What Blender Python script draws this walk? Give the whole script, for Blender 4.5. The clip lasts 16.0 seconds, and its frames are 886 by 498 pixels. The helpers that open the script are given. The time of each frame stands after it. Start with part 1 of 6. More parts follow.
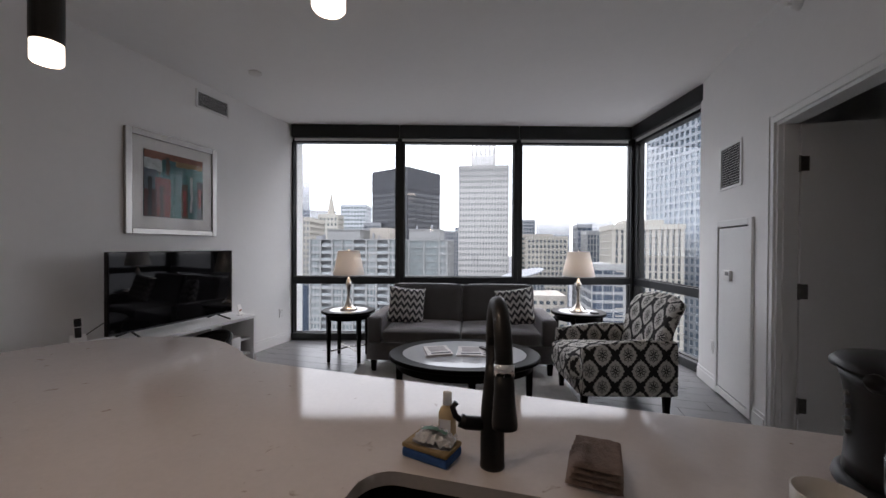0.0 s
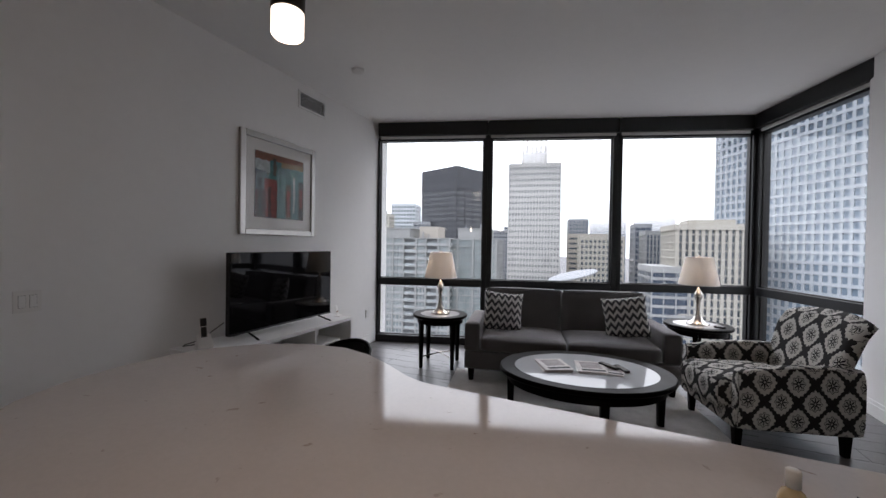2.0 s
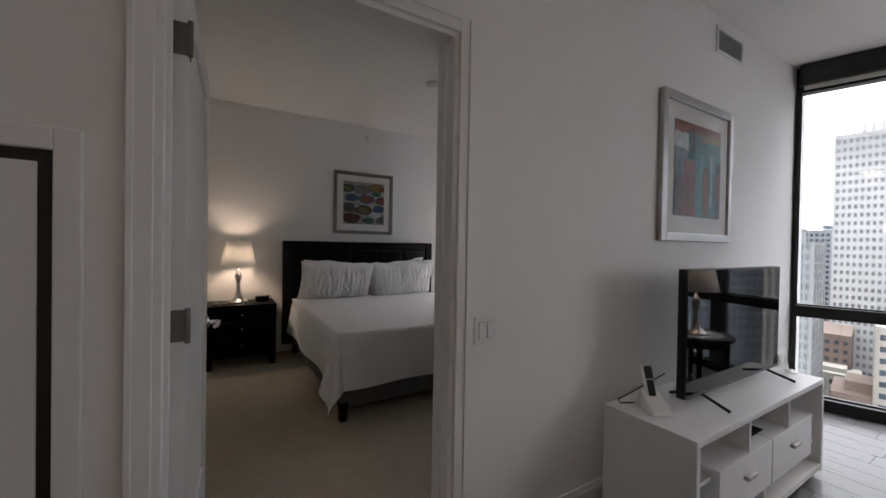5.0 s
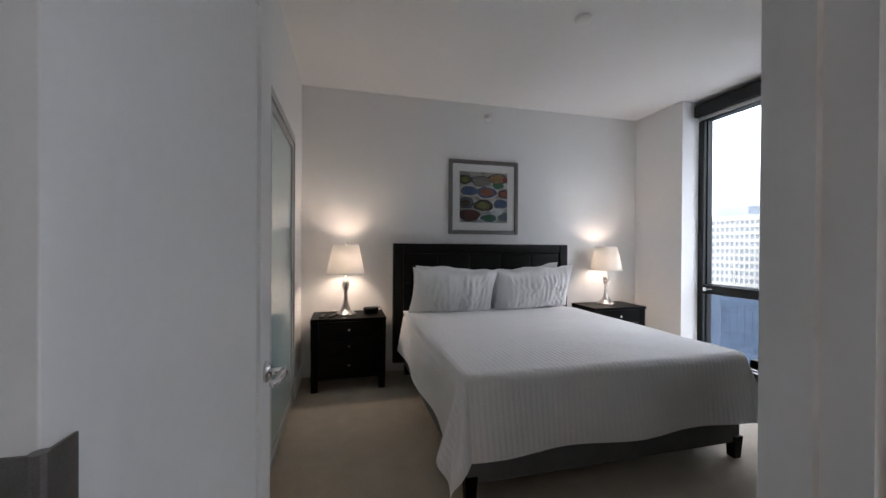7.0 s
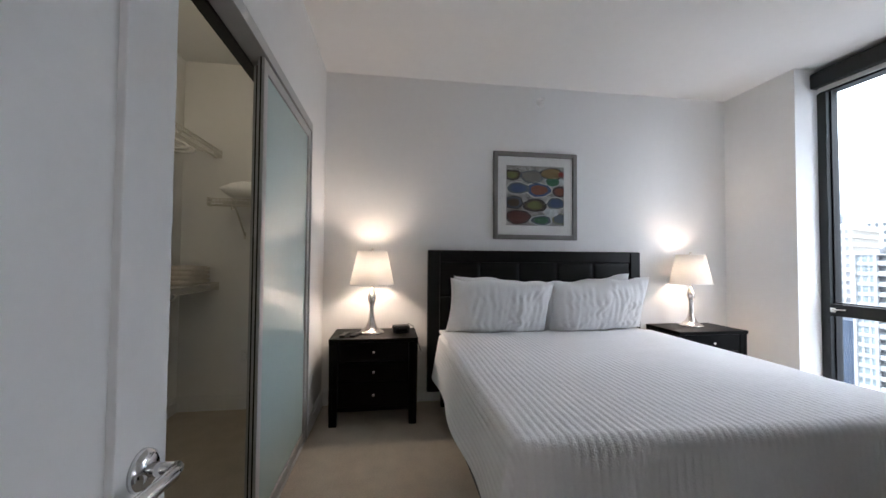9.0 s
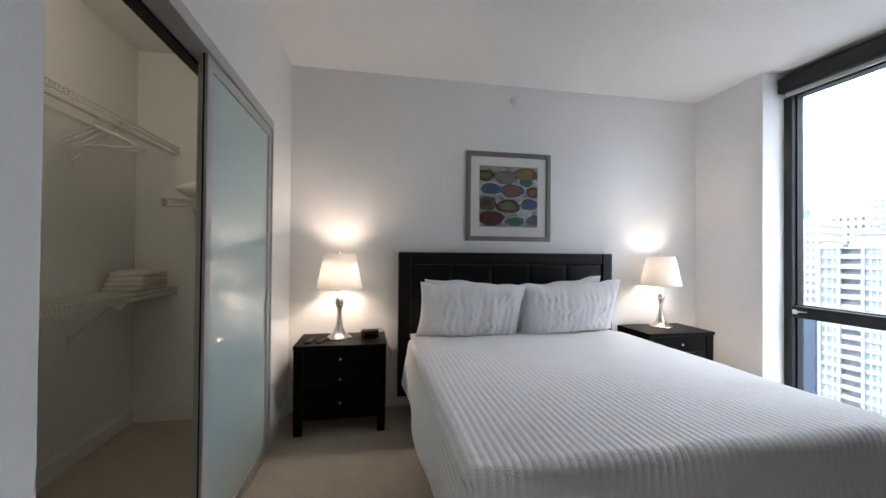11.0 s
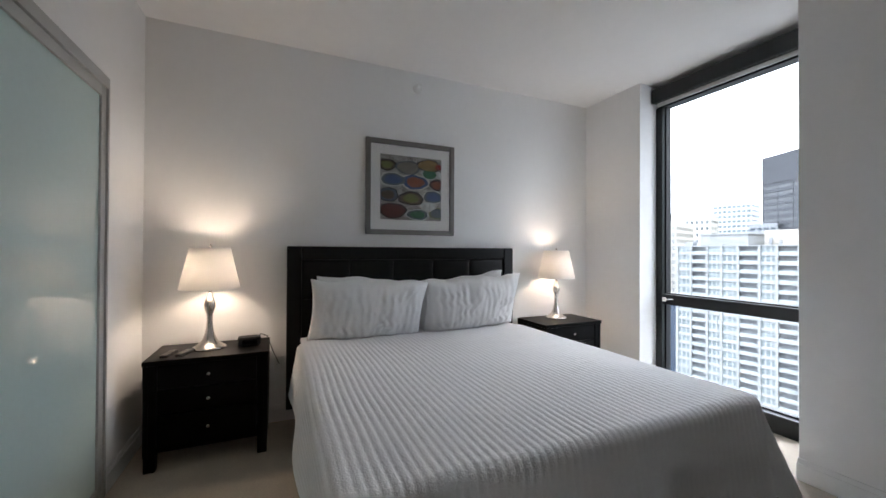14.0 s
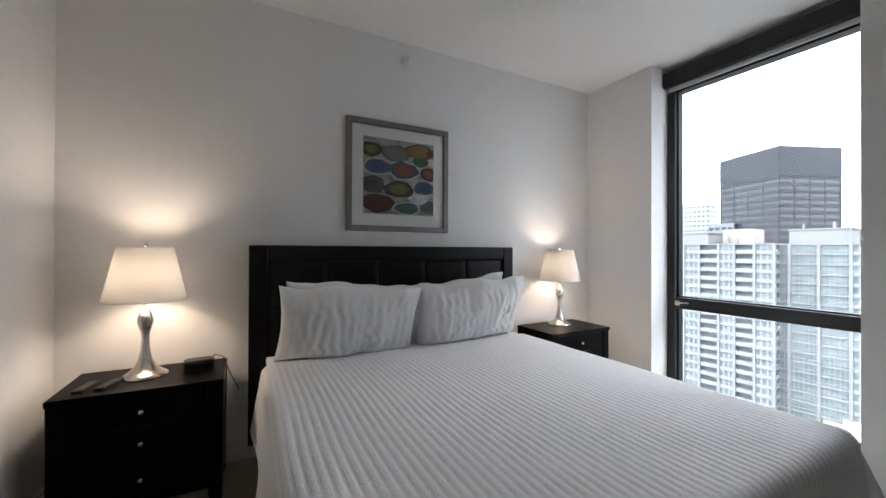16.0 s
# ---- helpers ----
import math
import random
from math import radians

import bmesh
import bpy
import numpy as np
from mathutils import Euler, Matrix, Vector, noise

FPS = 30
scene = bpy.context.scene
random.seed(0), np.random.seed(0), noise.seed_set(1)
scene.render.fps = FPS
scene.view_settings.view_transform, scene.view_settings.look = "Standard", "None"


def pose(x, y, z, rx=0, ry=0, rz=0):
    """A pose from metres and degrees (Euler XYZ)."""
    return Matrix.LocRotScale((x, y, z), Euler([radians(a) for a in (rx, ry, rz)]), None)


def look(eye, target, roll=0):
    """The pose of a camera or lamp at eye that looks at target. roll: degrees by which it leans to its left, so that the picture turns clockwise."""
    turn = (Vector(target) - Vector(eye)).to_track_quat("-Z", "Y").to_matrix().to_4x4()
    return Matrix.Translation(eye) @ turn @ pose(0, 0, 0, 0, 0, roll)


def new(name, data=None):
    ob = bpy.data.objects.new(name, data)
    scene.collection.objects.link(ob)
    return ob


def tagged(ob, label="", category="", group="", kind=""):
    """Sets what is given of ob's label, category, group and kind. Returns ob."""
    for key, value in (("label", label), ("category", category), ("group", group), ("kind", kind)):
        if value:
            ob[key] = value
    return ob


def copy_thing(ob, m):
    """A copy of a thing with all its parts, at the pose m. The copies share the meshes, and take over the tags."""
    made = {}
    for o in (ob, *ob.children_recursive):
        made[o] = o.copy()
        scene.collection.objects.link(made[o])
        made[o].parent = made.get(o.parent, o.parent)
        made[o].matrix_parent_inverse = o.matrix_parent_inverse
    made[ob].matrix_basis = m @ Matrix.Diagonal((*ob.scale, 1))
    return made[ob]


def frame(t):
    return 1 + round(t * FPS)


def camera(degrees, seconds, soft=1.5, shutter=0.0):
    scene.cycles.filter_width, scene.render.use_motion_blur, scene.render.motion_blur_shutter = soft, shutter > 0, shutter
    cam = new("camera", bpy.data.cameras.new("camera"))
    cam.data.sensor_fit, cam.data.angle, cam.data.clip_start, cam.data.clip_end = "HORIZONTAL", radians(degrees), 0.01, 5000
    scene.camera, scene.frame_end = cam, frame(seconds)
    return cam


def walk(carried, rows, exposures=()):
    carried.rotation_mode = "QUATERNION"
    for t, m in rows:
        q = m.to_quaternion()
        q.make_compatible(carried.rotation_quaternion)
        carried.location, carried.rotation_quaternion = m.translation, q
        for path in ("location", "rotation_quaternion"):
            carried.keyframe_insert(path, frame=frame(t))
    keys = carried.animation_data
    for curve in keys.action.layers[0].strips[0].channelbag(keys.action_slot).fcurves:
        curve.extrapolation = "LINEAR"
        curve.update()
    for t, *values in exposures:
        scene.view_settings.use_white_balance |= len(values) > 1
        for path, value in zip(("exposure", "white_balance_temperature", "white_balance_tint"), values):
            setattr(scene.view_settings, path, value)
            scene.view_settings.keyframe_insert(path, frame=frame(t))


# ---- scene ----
cam = camera(99.5, 16.0)
PATH = [
    (0, (0.18, 0.211, 1.348), (-0.363, 2.136, 1.332), 0.3),
    (0.5, (0.147, 0.223, 1.368), (-0.351, 2.16, 1.352), 0.3),
    (1, (0.03, 0.245, 1.357), (-0.47, 2.181, 1.341), 0.6),
    (1.5, (-0.168, 0.247, 1.366), (-0.788, 2.148, 1.346), 0.8),
    (2, (-0.414, 0.259, 1.377), (-1.196, 2.099, 1.353), 0.9),
    (2.5, (-0.708, 0.3, 1.364), (-1.765, 1.997, 1.334), 0.9),
    (3, (-0.991, 0.34, 1.367), (-2.306, 1.847, 1.343), 0.7),
    (3.5, (-1.234, 0.336, 1.358), (-2.718, 1.676, 1.338), 0.9),
    (4, (-1.489, 0.276, 1.373), (-3.011, 1.574, 1.356), 0.9),
    (4.5, (-1.756, 0.254, 1.375), (-3.369, 1.437, 1.352), 0.9),
    (5, (-2.052, 0.272, 1.389), (-3.766, 1.303, 1.368), 1.0),
    (5.2, (-2.158, 0.277, 1.389), (-3.91, 1.242, 1.372), 0.9),
    (7.5, (-3.257, 0.523, 1.349), (-5.208, 0.961, 1.36), 0.3),
    (8, (-3.441, 0.557, 1.313), (-5.401, 0.949, 1.357), 0.3),
    (10.5, (-3.738, 0.728, 1.374), (-5.731, 0.897, 1.403), 0.6),
    (11, (-3.714, 0.749, 1.405), (-5.68, 1.116, 1.426), 0.5),
    (11.5, (-3.689, 0.761, 1.389), (-5.621, 1.275, 1.418), 0.3),
    (12, (-3.676, 0.759, 1.397), (-5.571, 1.398, 1.421), 0.3),
    (12.5, (-3.695, 0.78, 1.381), (-5.547, 1.536, 1.403), 0.1),
    (13, (-3.759, 0.862, 1.361), (-5.594, 1.659, 1.378), 0.0),
    (13.5, (-3.82, 0.899, 1.371), (-5.65, 1.704, 1.387), 0.2),
    (14, (-3.883, 0.917, 1.371), (-5.715, 1.721, 1.386), 0.3),
    (14.5, (-4.015, 0.913, 1.363), (-5.843, 1.724, 1.377), 0.3),
    (15, (-4.168, 0.892, 1.386), (-5.981, 1.737, 1.395), 0.4),
    (15.5, (-4.279, 0.903, 1.375), (-6.06, 1.814, 1.383), 0.3),
    (16, (-4.383, 0.963, 1.376), (-6.153, 1.893, 1.386), 0.2),
]
walk(cam, [(t, look(eye, target, roll)) for t, eye, target, roll in PATH], ((0, 0.05, 6650, 20), (2.5, 0.0, 6650, 19), (5.2, 0.55, 6750, 18), (7.5, 1.35, 6150, 16), (10.5, 1.7, 6100, 15), (12.5, 1.5, 6150, 14), (16, 1.2, 6350, 14)))

# ---- light ----
world = bpy.data.worlds.new("overcast_sky")
world.use_nodes = True
scene.world = world
wn, wl = world.node_tree.nodes, world.node_tree.links
sky = wn.new("ShaderNodeTexSky")
sky.sky_type = "NISHITA"
sky.sun_disc = False
sky.sun_elevation, sky.sun_rotation = radians(38), radians(20)
cloud = wn.new("ShaderNodeMix")
cloud.data_type = "RGBA"
cloud.inputs["Factor"].default_value = 0.93
cloud.inputs["B"].default_value = (7.6, 8.0, 8.5, 1)
# an overcast sky, dimmer towards the horizon and gently mottled
tc_, sep_w, up_, mott, vary, both, scl = (wn.new(k) for k in ("ShaderNodeTexCoord", "ShaderNodeSeparateXYZ", "ShaderNodeMapRange", "ShaderNodeTexNoise", "ShaderNodeMapRange", "ShaderNodeMath", "ShaderNodeVectorMath"))
wl.new(tc_.outputs["Generated"], sep_w.inputs[0])
wl.new(sep_w.outputs["Z"], up_.inputs["Value"])
up_.inputs["To Min"].default_value, up_.inputs["To Max"].default_value = 0.68, 2.1
wl.new(tc_.outputs["Generated"], mott.inputs["Vector"])
mott.inputs["Scale"].default_value, mott.inputs["Detail"].default_value = 3.0, 5
vary.inputs["To Min"].default_value, vary.inputs["To Max"].default_value = 0.86, 1.14
wl.new(mott.outputs["Fac"], vary.inputs["Value"])
both.operation, scl.operation = "MULTIPLY", "SCALE"
wl.new(up_.outputs["Result"], both.inputs[0]), wl.new(vary.outputs["Result"], both.inputs[1])
wl.new(sky.outputs["Color"], cloud.inputs["A"])
wl.new(cloud.outputs["Result"], scl.inputs[0]), wl.new(both.outputs[0], scl.inputs["Scale"])
wl.new(scl.outputs[0], wn["Background"].inputs["Color"])
wn["Background"].inputs["Strength"].default_value = 0.34
sun = new("sun", bpy.data.lights.new("sun", "SUN"))
sun.data.energy, sun.data.angle, sun.data.color = 0.5, radians(25), (1, 0.97, 0.93)
sun.matrix_world = look((0, 0, 0), (-math.sin(radians(20)), -math.cos(radians(20)), -0.8))
BULB = 5.4        # watts of a table lamp
PENDANT = 2.8     # watts of a kitchen pendant


def bulb(name, x, y, z, watts, colour=(1, 0.80, 0.60), radius=0.06):
    lamp = new(name, bpy.data.lights.new(name, "POINT"))
    lamp.data.energy, lamp.data.color, lamp.data.shadow_soft_size = watts, colour, radius
    lamp.location = (x, y, z)
    return lamp


# ---- materials ----
def material(name, colour, rough=0.5, metal=0.0, grain=0.0, scale=8.0, bump=0.0, bump_scale=200.0, rough_var=0.0, stretch=(1, 1, 1), spec=0.5):
    """A principled surface with colour variation at two scales and fine relief, in metres."""
    m = bpy.data.materials.new(name)
    m.use_nodes = True
    n, l = m.node_tree.nodes, m.node_tree.links
    b = n["Principled BSDF"]
    b.inputs["Base Color"].default_value = (*colour, 1)
    b.inputs["Roughness"].default_value = rough
    b.inputs["Metallic"].default_value = metal
    b.inputs["Specular IOR Level"].default_value = spec
    co = n.new("ShaderNodeTexCoord")
    mp = n.new("ShaderNodeMapping")
    mp.inputs["Scale"].default_value = stretch
    l.new(co.outputs["Object"], mp.inputs["Vector"])
    if grain:
        big, small = n.new("ShaderNodeTexNoise"), n.new("ShaderNodeTexNoise")
        big.inputs["Scale"].default_value, small.inputs["Scale"].default_value = scale, scale * 14
        big.inputs["Detail"].default_value = 4
        for t in (big, small):
            l.new(mp.outputs["Vector"], t.inputs["Vector"])
        add = n.new("ShaderNodeMath")
        add.operation = "ADD"
        l.new(big.outputs["Fac"], add.inputs[0])
        l.new(small.outputs["Fac"], add.inputs[1])
        ramp = n.new("ShaderNodeMapRange")
        ramp.inputs["From Min"].default_value, ramp.inputs["From Max"].default_value = 0.6, 1.4
        ramp.inputs["To Min"].default_value, ramp.inputs["To Max"].default_value = 1 - grain, 1 + grain
        l.new(add.outputs[0], ramp.inputs["Value"])
        mul = n.new("ShaderNodeVectorMath")
        mul.operation = "SCALE"
        mul.inputs[0].default_value = colour
        l.new(ramp.outputs["Result"], mul.inputs["Scale"])
        l.new(mul.outputs[0], b.inputs["Base Color"])
        if rough_var:
            rr = n.new("ShaderNodeMapRange")
            rr.inputs["To Min"].default_value, rr.inputs["To Max"].default_value = rough - rough_var, rough + rough_var
            l.new(big.outputs["Fac"], rr.inputs["Value"])
            l.new(rr.outputs["Result"], b.inputs["Roughness"])
    if bump:
        tx, bp = n.new("ShaderNodeTexNoise"), n.new("ShaderNodeBump")
        tx.inputs["Scale"].default_value, tx.inputs["Detail"].default_value = bump_scale, 3
        bp.inputs["Strength"].default_value, bp.inputs["Distance"].default_value = bump, 0.004
        l.new(mp.outputs["Vector"], tx.inputs["Vector"])
        l.new(tx.outputs["Fac"], bp.inputs["Height"])
        l.new(bp.outputs["Normal"], b.inputs["Normal"])
    return m


def glow(name, colour, strength):
    m = bpy.data.materials.new(name)
    m.use_nodes = True
    b = m.node_tree.nodes["Principled BSDF"]
    b.inputs["Base Color"].default_value = (*colour, 1)
    b.inputs["Emission Color"].default_value = (*colour, 1)
    b.inputs["Emission Strength"].default_value = strength
    return m


def pane_glass(name, tint, gloss=1.0):
    """Thin clear glass: straight through, with a Fresnel reflection."""
    m = bpy.data.materials.new(name)
    m.use_nodes = True
    n, l = m.node_tree.nodes, m.node_tree.links
    n.remove(n["Principled BSDF"])
    tr, gl, mix, fr = n.new("ShaderNodeBsdfTransparent"), n.new("ShaderNodeBsdfGlossy"), n.new("ShaderNodeMixShader"), n.new("ShaderNodeLayerWeight")
    tr.inputs["Color"].default_value = (*tint, 1)
    gl.inputs["Roughness"].default_value = 0.01
    fr.inputs["Blend"].default_value = 0.5
    pw, sc = n.new("ShaderNodeMath"), n.new("ShaderNodeMath")
    pw.operation, sc.operation = "POWER", "MULTIPLY_ADD"
    pw.inputs[1].default_value, sc.inputs[1].default_value, sc.inputs[2].default_value = 5.0, 0.9 * gloss, 0.035 * gloss
    l.new(fr.outputs["Facing"], pw.inputs[0])
    l.new(pw.outputs[0], sc.inputs[0])
    l.new(sc.outputs[0], mix.inputs["Fac"])
    l.new(tr.outputs[0], mix.inputs[1])
    l.new(gl.outputs[0], mix.inputs[2])
    l.new(mix.outputs[0], n["Material Output"].inputs["Surface"])
    return m


WALL = material("wall_paint", (0.85, 0.845, 0.835), 0.75, grain=0.015, scale=1.2, bump=0.12, bump_scale=260)
CEIL = material("ceiling_paint", (0.865, 0.86, 0.85), 0.85, grain=0.015, scale=1.0, bump=0.15, bump_scale=180)
TRIM = material("trim_paint", (0.82, 0.82, 0.81), 0.4, grain=0.02, scale=3)
BLACK_FRAME = material("black_window_metal", (0.012, 0.013, 0.014), 0.38, 0.3, grain=0.15, scale=5)
BLIND = material("roller_blind", (0.55, 0.54, 0.53), 0.8, grain=0.05, scale=20)
CARPET = material("carpet", (0.50, 0.44, 0.36), 0.98, grain=0.14, scale=7, bump=0.9, bump_scale=420)
PLANK = material("grey_plank", (0.165, 0.162, 0.166), 0.30, grain=0.18, scale=4, bump=0.1, bump_scale=90, rough_var=0.08, stretch=(1, 9, 1))
QUARTZ = material("quartz", (0.68, 0.62, 0.59), 0.07, grain=0.04, scale=5, rough_var=0.02, spec=0.62)
ESPRESSO = material("espresso_wood", (0.0035, 0.003, 0.0027), 0.38, grain=0.3, scale=6, stretch=(1, 1, 8), rough_var=0.06, spec=0.06)
LEATHER = material("black_leather", (0.005, 0.005, 0.005), 0.36, grain=0.2, scale=9, bump=0.25, bump_scale=160, spec=0.2)
LINEN = material("white_linen", (0.87, 0.87, 0.875), 0.9, grain=0.03, scale=6, bump=0.35, bump_scale=320)
QUILT = material("white_quilt", (0.86, 0.855, 0.865), 0.92, grain=0.03, scale=5, bump=0.5, bump_scale=130)
BOX_CLOTH = material("grey_box_spring_cloth", (0.14, 0.14, 0.145), 0.9, grain=0.12, scale=12, bump=0.4, bump_scale=300)
SOFA_CLOTH = material("charcoal_weave", (0.085, 0.081, 0.081), 0.9, grain=0.12, scale=10, bump=0.5, bump_scale=420)
PIPING = material("dark_piping", (0.035, 0.033, 0.033), 0.8, grain=0.1)
NICKEL = material("brushed_nickel", (0.62, 0.58, 0.54), 0.27, 1.0, grain=0.06, scale=9, stretch=(1, 1, 12))
CHROME = material("chrome", (0.75, 0.75, 0.76), 0.12, 1.0)
ALU = material("brushed_aluminium", (0.46, 0.46, 0.45), 0.42, 0.25, grain=0.05, scale=9)
PEWTER = material("pewter_frame", (0.24, 0.23, 0.22), 0.38, 0.9, grain=0.1, scale=14)
SILVER = material("silver_frame", (0.46, 0.445, 0.43), 0.33, 0.9, grain=0.1, scale=14)
MAT_BOARD = material("mat_board", (0.82, 0.81, 0.79), 0.85, grain=0.01)
WHITE_LACQUER = material("white_lacquer", (0.80, 0.80, 0.80), 0.35, grain=0.02, scale=3)
WHITE_PLASTIC = material("white_plastic", (0.80, 0.79, 0.77), 0.4, grain=0.02)
BLACK_PLASTIC = material("black_plastic", (0.009, 0.009, 0.010), 0.42, grain=0.1, scale=20, spec=0.25)
MATT_BLACK = material("matt_black_metal", (0.010, 0.010, 0.010), 0.42, 0.4, grain=0.2, scale=20)
SCREEN = material("tv_screen", (0.005, 0.005, 0.006), 0.03, grain=0.0, spec=0.35)
HINGE = material("steel_hinge", (0.22, 0.21, 0.20), 0.42, 0.9, grain=0.15, scale=30)
WIRE = material("white_wire", (0.70, 0.68, 0.63), 0.5, grain=0.03)
RUG_WOOL = material("pale_rug", (0.58, 0.56, 0.54), 0.98, grain=0.2, scale=9, bump=0.9, bump_scale=260)
SHADE = bpy.data.materials.new("lamp_shade")
SHADE.use_nodes = True
_n, _l = SHADE.node_tree.nodes, SHADE.node_tree.links
_tl, _df, _mx = _n.new("ShaderNodeBsdfTranslucent"), _n.new("ShaderNodeBsdfDiffuse"), _n.new("ShaderNodeMixShader")
_tl.inputs["Color"].default_value, _df.inputs["Color"].default_value = (0.82, 0.80, 0.77, 1), (0.84, 0.82, 0.79, 1)
_mx.inputs["Fac"].default_value = 0.27
_l.new(_df.outputs[0], _mx.inputs[1]), _l.new(_tl.outputs[0], _mx.inputs[2])
_l.new(_mx.outputs[0], _n["Material Output"].inputs["Surface"])
GLASS = pane_glass("window_glass", (0.96, 0.98, 0.975))
PICTURE_GLASS = pane_glass("picture_glass", (0.98, 0.98, 0.98), 0.4)
FROST = material("frosted_glass", (0.52, 0.64, 0.62), 0.035, grain=0.02, scale=2)
# opaque and pale: the window reflection is put into the base colour
TABLE_SHEEN_GLASS = material("table_sheen_glass", (0.58, 0.60, 0.62), 0.05, grain=0.02)

# woven upholstery has a soft nap that catches light along its surface
for _m in (SOFA_CLOTH, PIPING):
    _b = _m.node_tree.nodes["Principled BSDF"]
    _b.inputs["Sheen Weight"].default_value, _b.inputs["Sheen Roughness"].default_value = 0.8, 0.45
    _b.inputs["Sheen Tint"].default_value = (0.9, 0.9, 0.95, 1)

# brown flecks and short veins in the quartz
_n, _l = QUARTZ.node_tree.nodes, QUARTZ.node_tree.links
_b = _n["Principled BSDF"]
_fl, _mk, _mx = _n.new("ShaderNodeTexNoise"), _n.new("ShaderNodeMapRange"), _n.new("ShaderNodeMix")
_fl.inputs["Scale"].default_value, _fl.inputs["Detail"].default_value, _fl.inputs["Distortion"].default_value = 17, 4, 0.7
_co = _n.new("ShaderNodeTexCoord")
_l.new(_co.outputs["Object"], _fl.inputs["Vector"])
_mk.inputs["From Min"].default_value, _mk.inputs["From Max"].default_value = 0.685, 0.77
_l.new(_fl.outputs["Fac"], _mk.inputs["Value"])
_mx.data_type = "RGBA"
_mx.inputs["B"].default_value = (0.36, 0.27, 0.22, 1)
_l.new(_mk.outputs["Result"], _mx.inputs["Factor"])
_l.new(_b.inputs["Base Color"].links[0].from_socket, _mx.inputs["A"])
_l.new(_mx.outputs["Result"], _b.inputs["Base Color"])

# ---- builders ----


class Geo:
    """Collects the faces of one mesh."""

    def __init__(self):
        self.v, self.f = [], []

    def box(self, x0, x1, y0, y1, z0, z1):
        k = len(self.v)
        self.v += [(x, y, z) for z in (z0, z1) for x, y in ((x0, y0), (x1, y0), (x1, y1), (x0, y1))]
        self.f += [tuple(k + i for i in q) for q in ((3, 2, 1, 0), (4, 5, 6, 7), (0, 1, 5, 4), (1, 2, 6, 5), (2, 3, 7, 6), (3, 0, 4, 7))]
        return self

    def taper(self, x0, x1, y0, y1, z0, z1, dx, dy=None):
        """A box whose lower end is drawn in by dx and dy on each side."""
        dy = dx if dy is None else dy
        k = len(self.v)
        self.v += [(x0 + dx, y0 + dy, z0), (x1 - dx, y0 + dy, z0), (x1 - dx, y1 - dy, z0), (x0 + dx, y1 - dy, z0)]
        self.v += [(x0, y0, z1), (x1, y0, z1), (x1, y1, z1), (x0, y1, z1)]
        self.f += [tuple(k + i for i in q) for q in ((3, 2, 1, 0), (4, 5, 6, 7), (0, 1, 5, 4), (1, 2, 6, 5), (2, 3, 7, 6), (3, 0, 4, 7))]
        return self

    def prism(self, outline, z0, z1):
        k, n = len(self.v), len(outline)
        self.v += [(x, y, z0) for x, y in outline] + [(x, y, z1) for x, y in outline]
        self.f += [tuple(k + i for i in reversed(range(n))), tuple(k + n + i for i in range(n))]
        self.f += [(k + i, k + (i + 1) % n, k + n + (i + 1) % n, k + n + i) for i in range(n)]
        return self

    def lathe(self, profile, segs=32, x=0, y=0, sx=1, sy=1):
        k, n = len(self.v), len(profile)
        for s in range(segs):
            a = 2 * math.pi * s / segs
            self.v += [(x + sx * r * math.cos(a), y + sy * r * math.sin(a), z) for r, z in profile]
        for s in range(segs):
            p, q = k + s * n, k + (s + 1) % segs * n
            self.f += [(p + i, q + i, q + i + 1, p + i + 1) for i in range(n - 1)]
        if profile[0][0] > 0:
            self.f.append(tuple(k + s * n for s in reversed(range(segs))))
        if profile[-1][0] > 0:
            self.f.append(tuple(k + s * n + n - 1 for s in range(segs)))
        return self

    def tube(self, points, r, segs=10, radii=None):
        """A round bar along a line of points."""
        pts = [Vector(p) for p in points]
        k = len(self.v)
        side = None
        for i, p in enumerate(pts):
            d = (pts[min(i + 1, len(pts) - 1)] - pts[max(i - 1, 0)]).normalized()
            if side is None:
                side = d.orthogonal().normalized()
            side = (side - d * side.dot(d)).normalized()
            up = d.cross(side)
            rr = radii[i] if radii else r
            for s in range(segs):
                a = 2 * math.pi * s / segs
                self.v.append(tuple(p + rr * (math.cos(a) * side + math.sin(a) * up)))
        for i in range(len(pts) - 1):
            for s in range(segs):
                a, b = k + i * segs + s, k + i * segs + (s + 1) % segs
                self.f.append((a, b, b + segs, a + segs))
        self.f.append(tuple(k + s for s in reversed(range(segs))))
        self.f.append(tuple(k + (len(pts) - 1) * segs + s for s in range(segs)))
        return self

    def grid(self, nu, nv, at):
        k = len(self.v)
        self.v += [tuple(at(i / nu, j / nv)) for i in range(nu + 1) for j in range(nv + 1)]
        self.f += [(k + i * (nv + 1) + j, k + (i + 1) * (nv + 1) + j, k + (i + 1) * (nv + 1) + j + 1, k + i * (nv + 1) + j + 1) for i in range(nu) for j in range(nv)]
        return self

    def mesh(self, name, mat, bevel=0.0, smooth=False, segs=2):
        me = bpy.data.meshes.new(name)
        me.from_pydata(self.v, [], self.f)
        bm = bmesh.new()
        bm.from_mesh(me)
        bmesh.ops.remove_doubles(bm, verts=bm.verts, dist=1e-5)
        bmesh.ops.recalc_face_normals(bm, faces=bm.faces)
        if bevel:
            hard = [e for e in bm.edges if len(e.link_faces) == 2 and e.calc_face_angle(0) > 0.5]
            bmesh.ops.bevel(bm, geom=hard, offset=bevel, segments=segs, affect="EDGES", profile=0.5, clamp_overlap=True)
        for f in bm.faces:
            f.smooth = smooth
        uv = bm.loops.layers.uv.new("UVMap")
